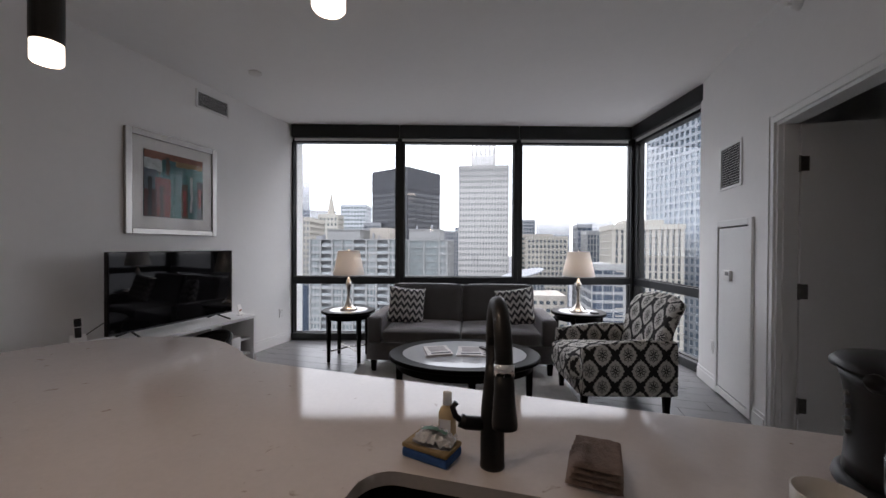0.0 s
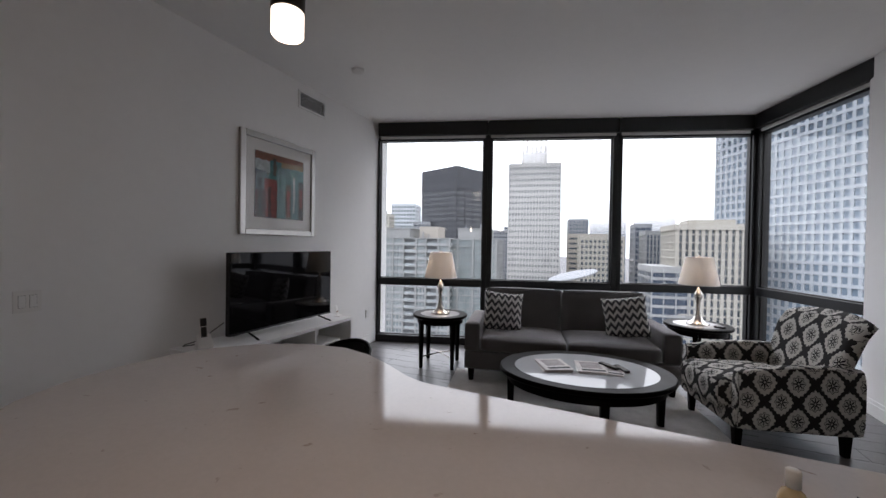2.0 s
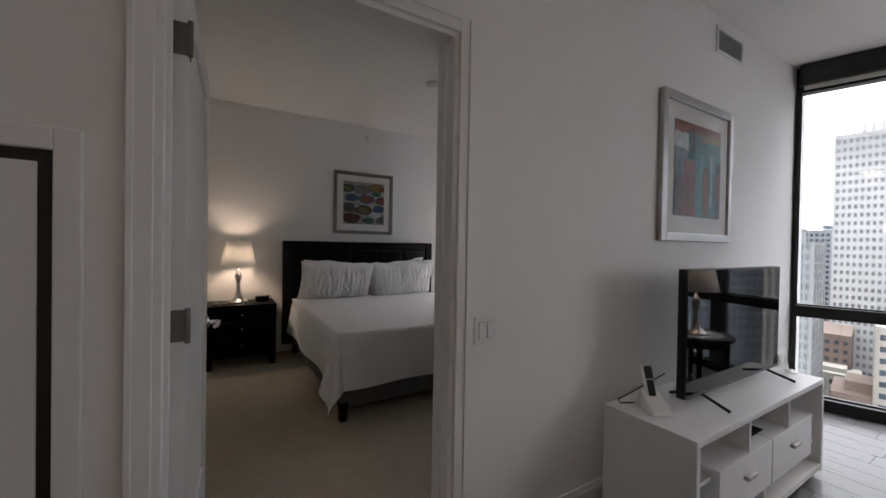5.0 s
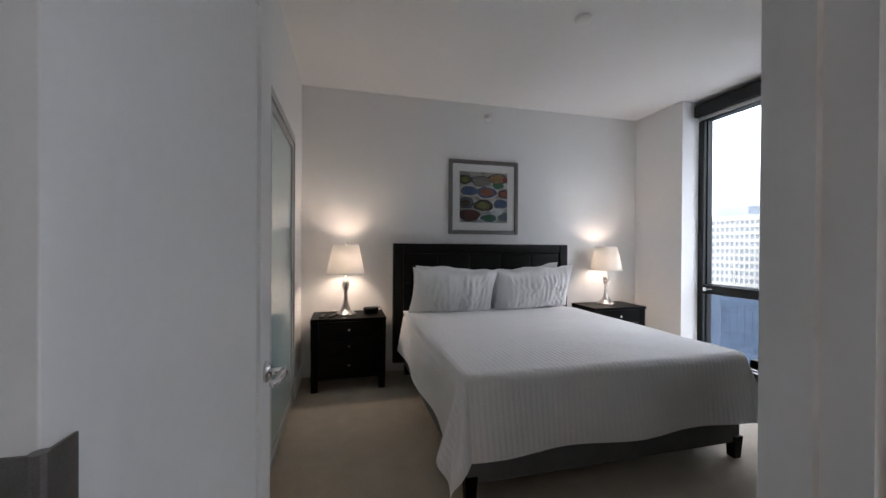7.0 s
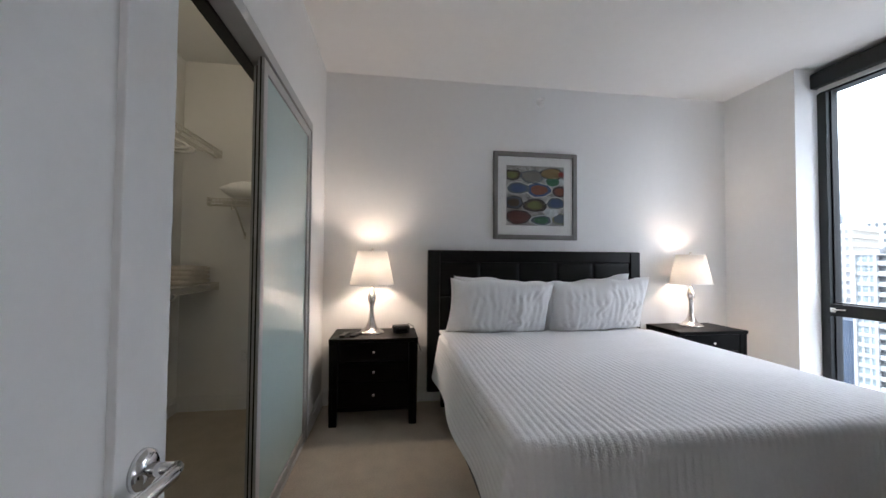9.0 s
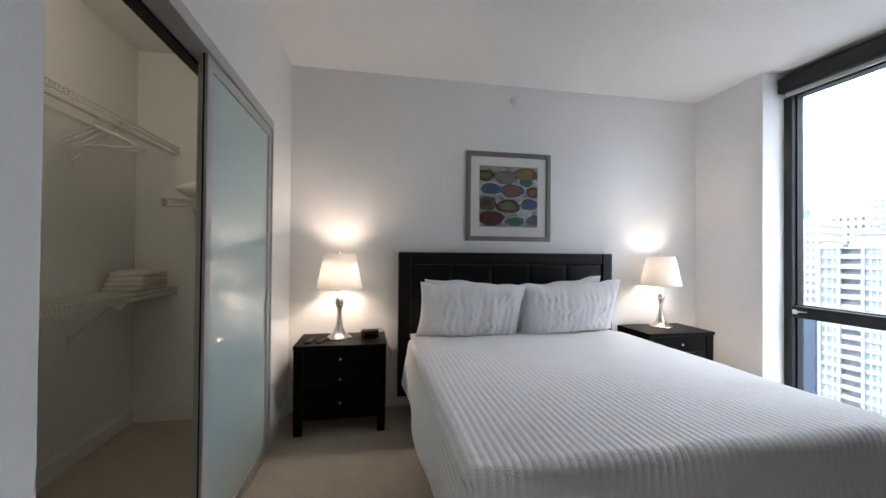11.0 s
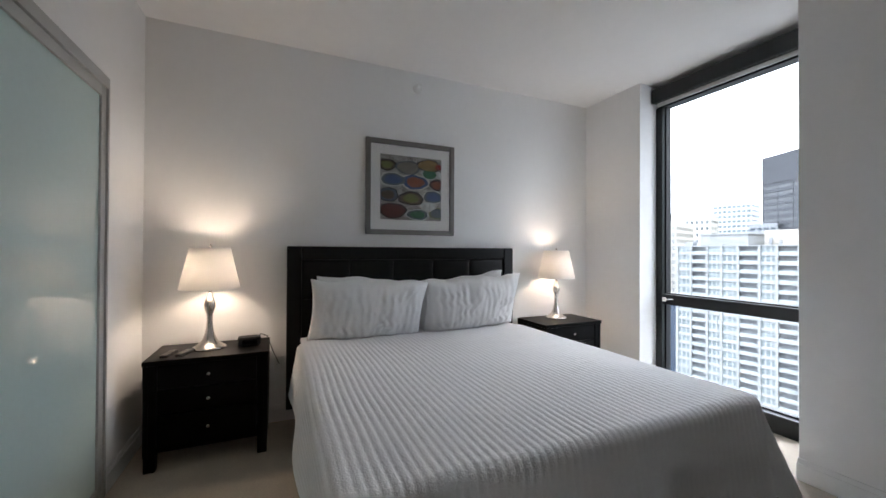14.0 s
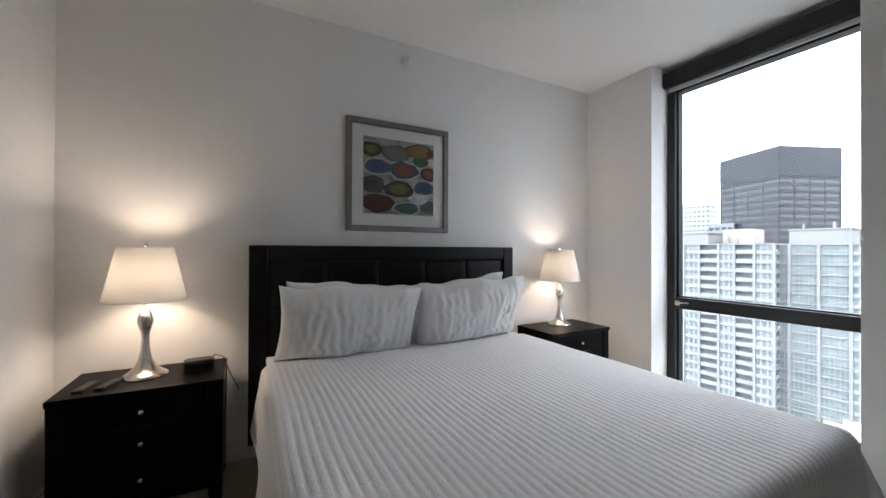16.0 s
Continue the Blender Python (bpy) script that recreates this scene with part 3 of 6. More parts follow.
# left, right, top and bottom of each patch of colour in the abstract, as shares of the print
BLOCKS = [(a, b_, c, d_, PAINTS[k]) for a, b_, c, d_, k in (
    (0.0, 1.0, 0.0, 0.16, "rust"), (0.0, 0.30, 0.12, 0.30, "ice"), (0.28, 0.72, 0.10, 0.50, "teal"), (0.70, 1.0, 0.14, 0.55, "sea"), (0.0, 0.20, 0.28, 0.62, "slate"),
    (0.18, 0.44, 0.40, 1.0, "red"), (0.42, 0.60, 0.30, 1.0, "sea"), (0.0, 0.20, 0.58, 1.0, "plum"), (0.60, 0.72, 0.44, 1.0, "umber"), (0.72, 0.88, 0.50, 1.0, "teal"), (0.88, 1.0, 0.36, 1.0, "ink"),
    (0.06, 0.12, 0.40, 0.98, "ink"), (0.24, 0.30, 0.52, 1.0, "plum"), (0.46, 0.50, 0.20, 0.8, "teal"), (0.63, 0.69, 0.54, 0.96, "red"), (0.76, 0.80, 0.30, 0.9, "ice"), (0.34, 0.40, 0.06, 0.34, "umber"), (0.50, 0.98, 0.09, 0.17, "ochre"), (0.91, 0.96, 0.48, 0.8, "red"))]


def rounded(x0, x1, y0, y1, r, n=6):
    """The outline of a rectangle with round corners."""
    out = []
    for cx, cy, a in ((x1 - r, y1 - r, 0), (x0 + r, y1 - r, 90), (x0 + r, y0 + r, 180), (x1 - r, y0 + r, 270)):
        out += [(cx + r * math.cos(radians(a + 90 * i / n)), cy + r * math.sin(radians(a + 90 * i / n))) for i in range(n + 1)]
    return out


def framed_picture(name, m, w, h, fw, frame_mat, label, art):
    """A framed print on a wall; x runs along the wall, y points into the room, z up from its lower edge."""
    p = thing(name, m, label, "picture")
    for x0, x1, z0, z1 in ((-w / 2, -w / 2 + fw, 0, h), (w / 2 - fw, w / 2, 0, h), (-w / 2 + fw, w / 2 - fw, 0, fw), (-w / 2 + fw, w / 2 - fw, h - fw, h)):
        part("frame_bar", Geo().box(x0, x1, 0.002, 0.035, z0, z1), frame_mat, p, bevel=0.006)
    part("mat_board", Geo().box(-w / 2 + fw, w / 2 - fw, 0.006, 0.014, fw, h - fw), MAT_BOARD, p)
    mw = 0.105 if art == "abstract" else 0.088
    x0, x1, z0, z1 = -w / 2 + fw + mw, w / 2 - fw - mw, fw + mw * 1.05, h - fw - mw
    part("print", Geo().box(x0, x1, 0.014, 0.017, z0, z1), ABSTRACT if art == "abstract" else CANVAS, p, "printed abstract artwork")
    if art != "abstract":
        for k, (u, v, a, bb, ring, fill, inner) in enumerate(OVALS):
            cx, cz = x1 - (x1 - x0) * u, z1 - (z1 - z0) * v
            for q, (sc_, mt) in enumerate(((1.0, ring), (0.86, fill), (0.62, inner))):
                if mt is None:
                    continue
                pts = []
                for t_ in range(32):
                    ang = t_ * math.pi / 16
                    wob = 1 + 0.05 * math.sin(3 * ang + k) + 0.03 * math.sin(7 * ang + 2 * k)
                    px = cx + (x1 - x0) * a * sc_ * wob * math.cos(ang)
                    pz = cz + (z1 - z0) * bb * sc_ * wob * math.sin(ang)
                    pts.append((max(x0 + 0.001, min(x1 - 0.001, px)), max(z0 + 0.001, min(z1 - 0.001, pz))))
                e = Geo().prism(pts, 0, 0.0002)
                lift = 0.0172 + 0.00016 * (k % 5) + 0.0009 * q
                e.v = [(x, lift + z, y) for x, y, z in e.v]
                part(("oval_outline", "painted_oval", "inner_oval")[q], e, mt, p)
    else:
        for k, (u0, u1, v0, v1, mt) in enumerate(BLOCKS):
            pts = []
            for sx_, sz_, n_ in ((0, 0, 0), (1, 0, 1), (1, 1, 2), (0, 1, 3)):
                for t_ in range(7):
                    f_ = t_ / 7
                    ax, az = ((f_, 0), (1, f_), (1 - f_, 1), (0, 1 - f_))[n_]
                    jig = 0.012 * noise.noise(Vector((k * 3.1, n_ * 5.0 + t_ * 0.9, 1)))
                    px = x1 - (x1 - x0) * (u0 + (u1 - u0) * ax) + jig
                    pz = z1 - (z1 - z0) * (v0 + (v1 - v0) * az) + jig
                    pts.append((max(x0 + 0.001, min(x1 - 0.001, px)), max(z0 + 0.001, min(z1 - 0.001, pz))))
            e = Geo().prism(pts, 0, 0.0002)
            e.v = [(x, 0.0172 + 0.00022 * k + z, y) for x, y, z in e.v]
            part("painted_block", e, mt, p)
    gl = part("glazing", Geo().box(-w / 2 + fw, w / 2 - fw, 0.022, 0.024, fw, h - fw), PICTURE_GLASS, p, "clear picture glass")
    gl.visible_shadow = False
    return p


framed_picture("framed_picture", pose(TVX, 3.03, 1.44, 0, 0, -90), 0.92, 0.935, 0.055, SILVER, "silver-framed teal and rust abstract on the wall", "abstract")
framed_picture("framed_picture", pose(HEADX, 2.045, 1.525, 0, 0, -90), 0.86, 0.86, 0.045, PEWTER, "pewter-framed print of coloured ovals above the bed", "ovals")

# ---- living room ----


def table_lamp(m, label, group=""):
    t = thing("table_lamp", m, label, "lamp", group)
    part("base", Geo().lathe([(0.105, 0), (0.105, 0.008), (0.085, 0.02), (0.05, 0.05), (0.032, 0.09), (0.022, 0.14), (0.018, 0.20), (0.020, 0.235), (0.030, 0.265), (0.037, 0.29), (0.036, 0.315), (0.026, 0.345), (0.014, 0.365), (0.012, 0.385)], 40), NICKEL, t, "brushed nickel gourd-shaped base", smooth=True)
    part("socket", Geo().lathe([(0.010, 0.385), (0.010, 0.42), (0.016, 0.425), (0.022, 0.45), (0.022, 0.51), (0.012, 0.515)], 16), NICKEL, t, smooth=True)
    sh = Geo().lathe([(0.186, 0.415), (0.125, 0.70), (0.1235, 0.70), (0.1845, 0.415)], 48)
    sh.f = [f for f in sh.f if len(f) == 4]
    part("shade", sh, SHADE, t, "white fabric empire shade, lit", smooth=True)
    part("upper_trim", Geo().tube([(0.1245 * math.cos(a * math.pi / 24), 0.1245 * math.sin(a * math.pi / 24), 0.70) for a in range(49)], 0.003, 6), LINEN, t)
    part("lower_trim", Geo().tube([(0.185 * math.cos(a * math.pi / 24), 0.185 * math.sin(a * math.pi / 24), 0.415) for a in range(49)], 0.003, 6), LINEN, t)
    part("finial", Geo().lathe([(0.004, 0.66), (0.004, 0.70), (0.009, 0.705), (0.010, 0.715), (0.004, 0.725)], 12).tube([(-0.12, 0, 0.69), (0.12, 0, 0.69)], 0.002, 6), NICKEL, t)
    part("bulb", Geo().lathe([(0.012, 0.515), (0.026, 0.55), (0.030, 0.58), (0.022, 0.615), (0.004, 0.625)], 16), BULB_GLASS, t, "glowing frosted bulb", smooth=True).visible_shadow = False
    return t


BULB_GLASS = glow("bulb_glass", (1.0, 0.84, 0.66), 2.0)


def end_table(m, label, group):
    t = thing("end_table", m, label, "side table", group)
    part("top_ring", Geo().lathe([(0.25, 0.555), (0.30, 0.550), (0.312, 0.560), (0.312, 0.578), (0.305, 0.585), (0.225, 0.585), (0.225, 0.555), (0.25, 0.555)], 56), ESPRESSO, t, smooth=False)
    part("glass_inset", Geo().lathe([(0.224, 0.572), (0.224, 0.583)], 56), TABLE_SHEEN_GLASS, t, "pale glass inset")
    part("apron", Geo().lathe([(0.262, 0.49), (0.262, 0.553), (0.245, 0.553), (0.245, 0.49), (0.262, 0.49)], 48), ESPRESSO, t)
    for k in range(4):
        a = radians(45 + 90 * k)
        lg = Geo().taper(-0.024, 0.024, -0.024, 0.024, 0, 0.55, 0.008)
        part("leg", lg, ESPRESSO, t, m=pose(0.25 * math.cos(a), 0.25 * math.sin(a), 0, 0, 0, 45 + 90 * k), bevel=0.003)
    for k in range(2):
        a = radians(45 + 90 * k)
        part("stretcher", Geo().tube([(0.24 * math.cos(a), 0.24 * math.sin(a), 0.12), (0, 0, 0.135), (-0.24 * math.cos(a), -0.24 * math.sin(a), 0.12)], 0.008, 8), NICKEL, t, "slim curved metal stretcher")
    return t


TL, TR = (-2.12, 4.22), (0.52, 4.92)
et = end_table(pose(*TL, 0, 0, 0, 12), "round espresso end table with a glass inset", "end tables")
copy_thing(et, pose(*TR, 0, 0, 0, 30))
table_lamp(pose(*TL, 0.585), "nickel table lamp with a white shade, lit", "table lamps")
lamp_proto = [o for o in bpy.data.objects if o.name == "table_lamp"][0]
copy_thing(lamp_proto, pose(*TR, 0.585))
bulb("lamp_light_1", *TL, 0.585 + 0.58, BULB * 0.5)
bulb("lamp_light_2", *TR, 0.585 + 0.58, BULB * 0.5)


def pillow_shape(w, h, t, nu=28, nv=28, wrinkle=0.0, seed=0):
    """A stuffed cushion standing in x and z, t thick in y, with pinched corners."""
    g = Geo()
    for s in (1, -1):
        def at(a, b, s=s):
            u, v = 2 * a - 1, 2 * b - 1
            fall = max(0.0, 1 - abs(u) ** 3.2) ** 0.55 * max(0.0, 1 - abs(v) ** 3.2) ** 0.55
            x = u * w / 2 * (1 - 0.06 * (1 - v * v))
            z = v * h / 2 * (1 - 0.07 * (1 - u * u))
            y = s * t / 2 * fall
            if wrinkle:
                y += s * wrinkle * 0.40 * fall * math.sin(x * 95 + 5 * noise.noise(Vector((z * 14, x * 3, seed)))) * max(0.0, noise.noise(Vector((x * 5, z * 17, seed + 2))) + 0.25)
                y += s * wrinkle * fall * (noise.noise(Vector((x * 9 + seed, z * 3.2, s))) + 0.6 * noise.noise(Vector((x * 26 + seed, z * 5, s * 3))))
                z += wrinkle * 1.2 * noise.noise(Vector((x * 6, seed, z * 3)))
            return (x, y, z)
        g.grid(nu, nv, at)
    return g


def cushion_block(x0, x1, y0, y1, z0, z1, crown=0.03, nx=20, ny=14, r=0.04):
    """An upholstered block with a domed top and soft edges."""
    g = Geo()
    cx, cy, cz = (x0 + x1) / 2, (y0 + y1) / 2, (z0 + z1) / 2
    hx, hy, hz = (x1 - x0) / 2, (y1 - y0) / 2, (z1 - z0) / 2
    me = bmesh.new()
    bmesh.ops.create_cube(me, size=2)
    bmesh.ops.subdivide_edges(me, edges=me.edges, cuts=9, use_grid_fill=True)
    me.verts.index_update()
    for v in me.verts:
        p = v.co.copy()
        q = Vector((p.x * hx, p.y * hy, p.z * hz))
        inner = Vector((max(-hx + r, min(hx - r, q.x)), max(-hy + r, min(hy - r, q.y)), max(-hz + r, min(hz - r, q.z))))
        d = q - inner
        if d.length > 1e-9:
            q = inner + d.normalized() * min(r, d.length)
        if p.z > 0:
            q.z += crown * (1 - p.x ** 2) * (1 - p.y ** 2) * p.z
        g.v.append((cx + q.x, cy + q.y, cz + q.z))
    g.f = [tuple(v.index for v in f.verts) for f in me.faces]
    me.free()
    return g


def piping(points, r=0.006):
    return Geo().tube(points + [points[0]], r, 6)


SOFA = pose(-0.70, 4.02, 0, 0, 0, 11.5)
SW, SD = 2.00, 0.88
s = thing("sofa", SOFA, "charcoal woven two-seat sofa with track arms", "sofa")
part("base", cushion_block(-SW / 2, SW / 2, 0.0, SD, 0.13, 0.31, 0.0, r=0.015), SOFA_CLOTH, s, smooth=True)
for sgn in (-1, 1):
    part("seat_cushion", cushion_block(min(0, sgn * 0.84) + 0.004, max(0, sgn * 0.84) - 0.004, -0.015, SD - 0.22, 0.31, 0.455, 0.025), SOFA_CLOTH, s, smooth=True)
    part("back_cushion", cushion_block(min(0, sgn * 0.86) + 0.003, max(0, sgn * 0.86) - 0.003, 0.0, 0.20, 0.0, 0.50, 0.01, r=0.055), SOFA_CLOTH, s, smooth=True, m=pose(0, SD - 0.33, 0.40, -9))
    e = [(sgn * 0.02, -0.002, 0.485), (sgn * 0.83, -0.002, 0.485), (sgn * 0.845, 0.198, 0.485), (sgn * 0.02, 0.198, 0.485)]
    part("piping", piping(e, 0.007), PIPING, s, m=pose(0, SD - 0.33, 0.40, -9))
    a0, a1 = (sgn * SW / 2, sgn * (SW / 2 - 0.15))
    part("arm", cushion_block(min(a0, a1), max(a0, a1), 0.02, SD - 0.02, 0.30, 0.585, 0.008, r=0.025), SOFA_CLOTH, s, smooth=True)
    part("piping", piping([(a0 * 0.995, 0.024, 0.578), (a1 * 1.005, 0.024, 0.578), (a1 * 1.005, 0.024, 0.32), (a0 * 0.995, 0.024, 0.32)], 0.005), PIPING, s)
    for y in (0.06, SD - 0.08):
        part("leg", Geo().taper(sgn * (SW / 2 - 0.07) - 0.032, sgn * (SW / 2 - 0.07) + 0.032, y - 0.032, y + 0.032, 0, 0.135, 0.010), ESPRESSO, s, bevel=0.003)
part("back_frame", cushion_block(-SW / 2 + 0.13, SW / 2 - 0.13, SD - 0.10, SD, 0.30, 0.86, 0.0, r=0.03), SOFA_CLOTH, s, smooth=True)
for x, rz, ry in ((-0.63, 14, 6), (0.60, -12, -9)):
    whole("throw_pillow", pillow_shape(0.42, 0.42, 0.16), CHEVRON, SOFA @ pose(x, 0.36, 0.665, -14, ry, rz), "square chevron throw pillow in charcoal and cream", "pillow", "throw pillows", smooth=True)

COFFEE = pose(-0.53, 3.43, 0, 0, 0, 14)
c = thing("coffee_table", COFFEE, "oval espresso coffee table with a glass top", "coffee table")
CA, CB = 0.66, 0.50
part("top_ring", Geo().lathe([(0.90, 0.372), (0.985, 0.372), (1.0, 0.382), (1.0, 0.402), (0.985, 0.412), (0.82, 0.412), (0.82, 0.39), (0.90, 0.372)], 80, sx=CA, sy=CB), ESPRESSO, c)
part("glass_inset", Geo().lathe([(0.818, 0.398), (0.818, 0.410)], 80, sx=CA, sy=CB), TABLE_SHEEN_GLASS, c, "glass inset, window reflection put into its pale colour")
part("apron", Geo().lathe([(0.90, 0.30), (0.90, 0.373), (0.86, 0.373), (0.86, 0.30), (0.90, 0.30)], 72, sx=CA, sy=CB), ESPRESSO, c)
for x, y in ((-0.57, 0.0), (0.57, 0.0), (0.05, -0.42), (-0.05, 0.42)):
    part("leg", Geo().taper(x - 0.03, x + 0.03, y - 0.03, y + 0.03, 0, 0.375, 0.008), ESPRESSO, c, bevel=0.003)

RUG = pose(-0.55, 3.40, 0, 0, 0, 11.5)
rug = thing("rug", RUG, "pale grey woven rug under the coffee table", "rug")
part("woven_field", Geo().box(-1.15, 1.02, -0.72, 1.0, -0.010, 0.006), RUG_WOOL, rug, bevel=0.003)


def arm_chair():
    """A curved-front accent chair; y points to its front."""
    a = thing("armchair", pose(0.675, 3.80, 0, 0, 0, 105), "accent armchair in black and cream medallion print", "armchair")
    part("seat", cushion_block(-0.28, 0.28, -0.25, 0.42, 0.24, 0.46, 0.03, r=0.06), DAMASK, a, smooth=True)
    back = Geo()

    def shell(s):
        def at(u, v):
            x = (u - 0.5) * 2
            w = 0.33 + 0.05 * v
            z = 0.34 + v * (0.60 - 0.06 * abs(x) ** 3)
            roll = 0.10 * max(0, v - 0.8) * 5
            y = -0.30 - 0.18 * v - roll * 0.35 + s * (0.065 * (1 - abs(x) ** 6) ** 0.5 * (1 - abs(2 * v - 1) ** 8) ** 0.5) + 0.05 * x * x
            return (x * w, y, z)
        return at
    back.grid(18, 16, shell(1)).grid(18, 16, shell(-1))
    part("backrest", back, DAMASK, a, smooth=True)
    for sgn in (-1, 1):
        arm = Geo()
        def sect(u, v, sgn=sgn):
            y = -0.40 + u * 0.74
            top = 0.60 - 0.05 * u + 0.03 * math.sin(u * math.pi)
            ang = v * 2 * math.pi
            cx, sx_ = math.cos(ang), math.sin(ang)
            px = math.copysign(abs(cx) ** 0.5, cx) * (0.055 if u < 0.97 else 0.04)
            pz = math.copysign(abs(sx_) ** 0.5, sx_)
            zc, hz = (0.165 + top) / 2, (top - 0.165) / 2
            return (sgn * (0.335 + 0.012 * u) + px, y, zc + pz * hz)
        arm.grid(14, 28, sect)
        k = len(arm.v)
        arm.f.append(tuple(range(29)))
        arm.f.append(tuple(k - 29 + i for i in reversed(range(29))))
        part("arm", arm, DAMASK, a, smooth=True)
    part("seat_rail", cushion_block(-0.375, 0.375, -0.42, 0.36, 0.155, 0.30, 0.0, r=0.03), DAMASK, a, smooth=True)
    for x, y in ((-0.30, 0.30), (0.30, 0.30), (-0.30, -0.36), (0.30, -0.36)):
        part("leg", Geo().taper(x - 0.027, x + 0.027, y - 0.027, y + 0.027, 0, 0.175, 0.008), ESPRESSO, a, bevel=0.003)
    return a


arm_chair()

# television stand
ST = pose(-3.34, 1.95, 0)        # x away from the wall, y along it
t = thing("tv_stand", ST, "white lacquered television stand with open shelves and drawers", "tv stand")
L_, D_, H_ = 1.55, 0.53, 0.605
part("top", Geo().box(0.10, D_, 0, L_, H_ - 0.03, H_), WHITE_LACQUER, t, bevel=0.002)
part("side_panel", Geo().box(0.10, D_, 0, 0.03, 0.03, H_ - 0.03), WHITE_LACQUER, t, bevel=0.002)
part("side_panel", Geo().box(0.10, D_, L_ - 0.03, L_, 0.03, H_ - 0.03), WHITE_LACQUER, t, bevel=0.002)
part("bottom", Geo().box(0.10, D_, 0.03, L_ - 0.03, 0.05, 0.08), WHITE_LACQUER, t)
part("back_panel", Geo().box(0.10, 0.112, 0.03, L_ - 0.03, 0.08, H_ - 0.03), WHITE_LACQUER, t)
part("shelf", Geo().box(0.112, D_ - 0.04, 0.03, L_ - 0.03, 0.36, 0.38), WHITE_LACQUER, t)
part("shelf", Geo().box(0.112, D_ - 0.04, 0.03, L_ - 0.03, 0.20, 0.22), WHITE_LACQUER, t)
for y in (0.52, 1.01):
    part("divider", Geo().box(0.112, D_ - 0.01, y, y + 0.02, 0.38, H_ - 0.03), WHITE_LACQUER, t)
part("divider", Geo().box(0.112, D_ - 0.03, L_ / 2 - 0.01, L_ / 2 + 0.01, 0.08, 0.20), WHITE_LACQUER, t)
for y0, y1 in ((0.21, 0.77), (0.785, 1.35)):
    dr = part("drawer", Geo().box(0.16, D_ - 0.002, y0, y1, 0.19, 0.42), WHITE_LACQUER, t, "white drawer front", bevel=0.002)
    part("handle", Geo().box(D_ - 0.002, D_ + 0.022, (y0 + y1) / 2 - 0.05, (y0 + y1) / 2 + 0.05, 0.315, 0.335), ALU, dr, "square metal pull", bevel=0.003)
for x in (0.14, D_ - 0.06):
    for y in (0.05, L_ - 0.05):
        part("foot", Geo().box(x - 0.02, x + 0.02, y - 0.02, y + 0.02, -0.012, 0.052), BLACK_PLASTIC, t)
whole("set_top_box", Geo().box(0, 0.16, 0, 0.20, 0, 0.045), BLACK_PLASTIC, ST @ pose(0.30, 0.66, 0.38), "small black set-top box on the stand's shelf", "media box", bevel=0.004)

TV = pose(-3.02, 2.807, 0.605)
tv = thing("television", TV, "flat black television, switched off, on two feet", "television")
part("panel", Geo().box(-0.022, 0.018, -0.575, 0.575, 0.045, 0.685), BLACK_PLASTIC, tv, bevel=0.004)
part("screen", Geo().box(0.018, 0.0205, -0.567, 0.567, 0.060, 0.678), SCREEN, tv, "glossy dark screen")
part("lower_bezel", Geo().box(0.018, 0.024, -0.572, 0.572, 0.046, 0.060), material("dark_steel", (0.06, 0.06, 0.065), 0.3, 0.7), tv, bevel=0.001)
part("rear_housing", Geo().box(-0.070, -0.022, -0.40, 0.40, 0.08, 0.42), BLACK_PLASTIC, tv, bevel=0.012)
for y in (-0.40, 0.40):
    part("foot", Geo().tube([(0.15, y + math.copysign(0.02, y), 0.006), (0.0, y, 0.05), (-0.13, y + math.copysign(0.02, y), 0.006)], 0.008, 8), BLACK_PLASTIC, tv)

ph = thing("cordless_phone", pose(-3.06, 2.085, 0.605, 0, 0, -25), "white cordless phone standing in its cradle", "telephone")
cr_ = Geo()
cr_.v += [(0.06, -0.05, 0), (0.06, 0.05, 0), (-0.07, 0.05, 0), (-0.07, -0.05, 0), (0.06, -0.05, 0.02), (0.06, 0.05, 0.02), (-0.05, 0.045, 0.09), (-0.05, -0.045, 0.09)]
cr_.f += [(3, 2, 1, 0), (4, 5, 6, 7), (0, 1, 5, 4), (1, 2, 6, 5), (2, 3, 7, 6), (3, 0, 4, 7)]
part("cradle", cr_, WHITE_PLASTIC, ph, bevel=0.006)
hs = part("handset", Geo().box(-0.012, 0.012, -0.024, 0.024, 0, 0.17), WHITE_PLASTIC, ph, bevel=0.008, m=pose(-0.02, 0, 0.04, 0, -20, 0))
part("keypad", Geo().box(0.012, 0.0135, -0.018, 0.018, 0.02, 0.10), BLACK_PLASTIC, hs)
part("earpiece", Geo().box(0.012, 0.0145, -0.02, 0.02, 0.105, 0.165), BLACK_PLASTIC, hs)
whole("phone_cable", Geo().tube([(-3.16, 2.08, 0.612), (-3.20, 2.02, 0.609), (-3.235, 2.06, 0.609), (-3.24, 2.12, 0.609), (-3.22, 2.2, 0.64), (-3.12, 2.28, 0.74)], 0.0035, 6), BLACK_PLASTIC, O, "thin black cable behind the television", "cable", smooth=True)
sg = thing("table_sign", pose(-2.97, 3.47, 0.605, 0, 0, 25), "small clear card holder on the television stand", "card holder")
part("base", Geo().box(-0.03, 0.03, -0.05, 0.05, 0, 0.006), WHITE_PLASTIC, sg)
part("card", Geo().box(-0.004, 0.0, -0.05, 0.05, 0.006, 0.11), WHITE_PLASTIC, sg, m=pose(0, 0, 0, 0, -12, 0))
part("printed_bar", Geo().box(0.0004, 0.0012, -0.035, 0.035, 0.04, 0.055), PEBBLES[2], sg, m=pose(0, 0, 0, 0, -12, 0))

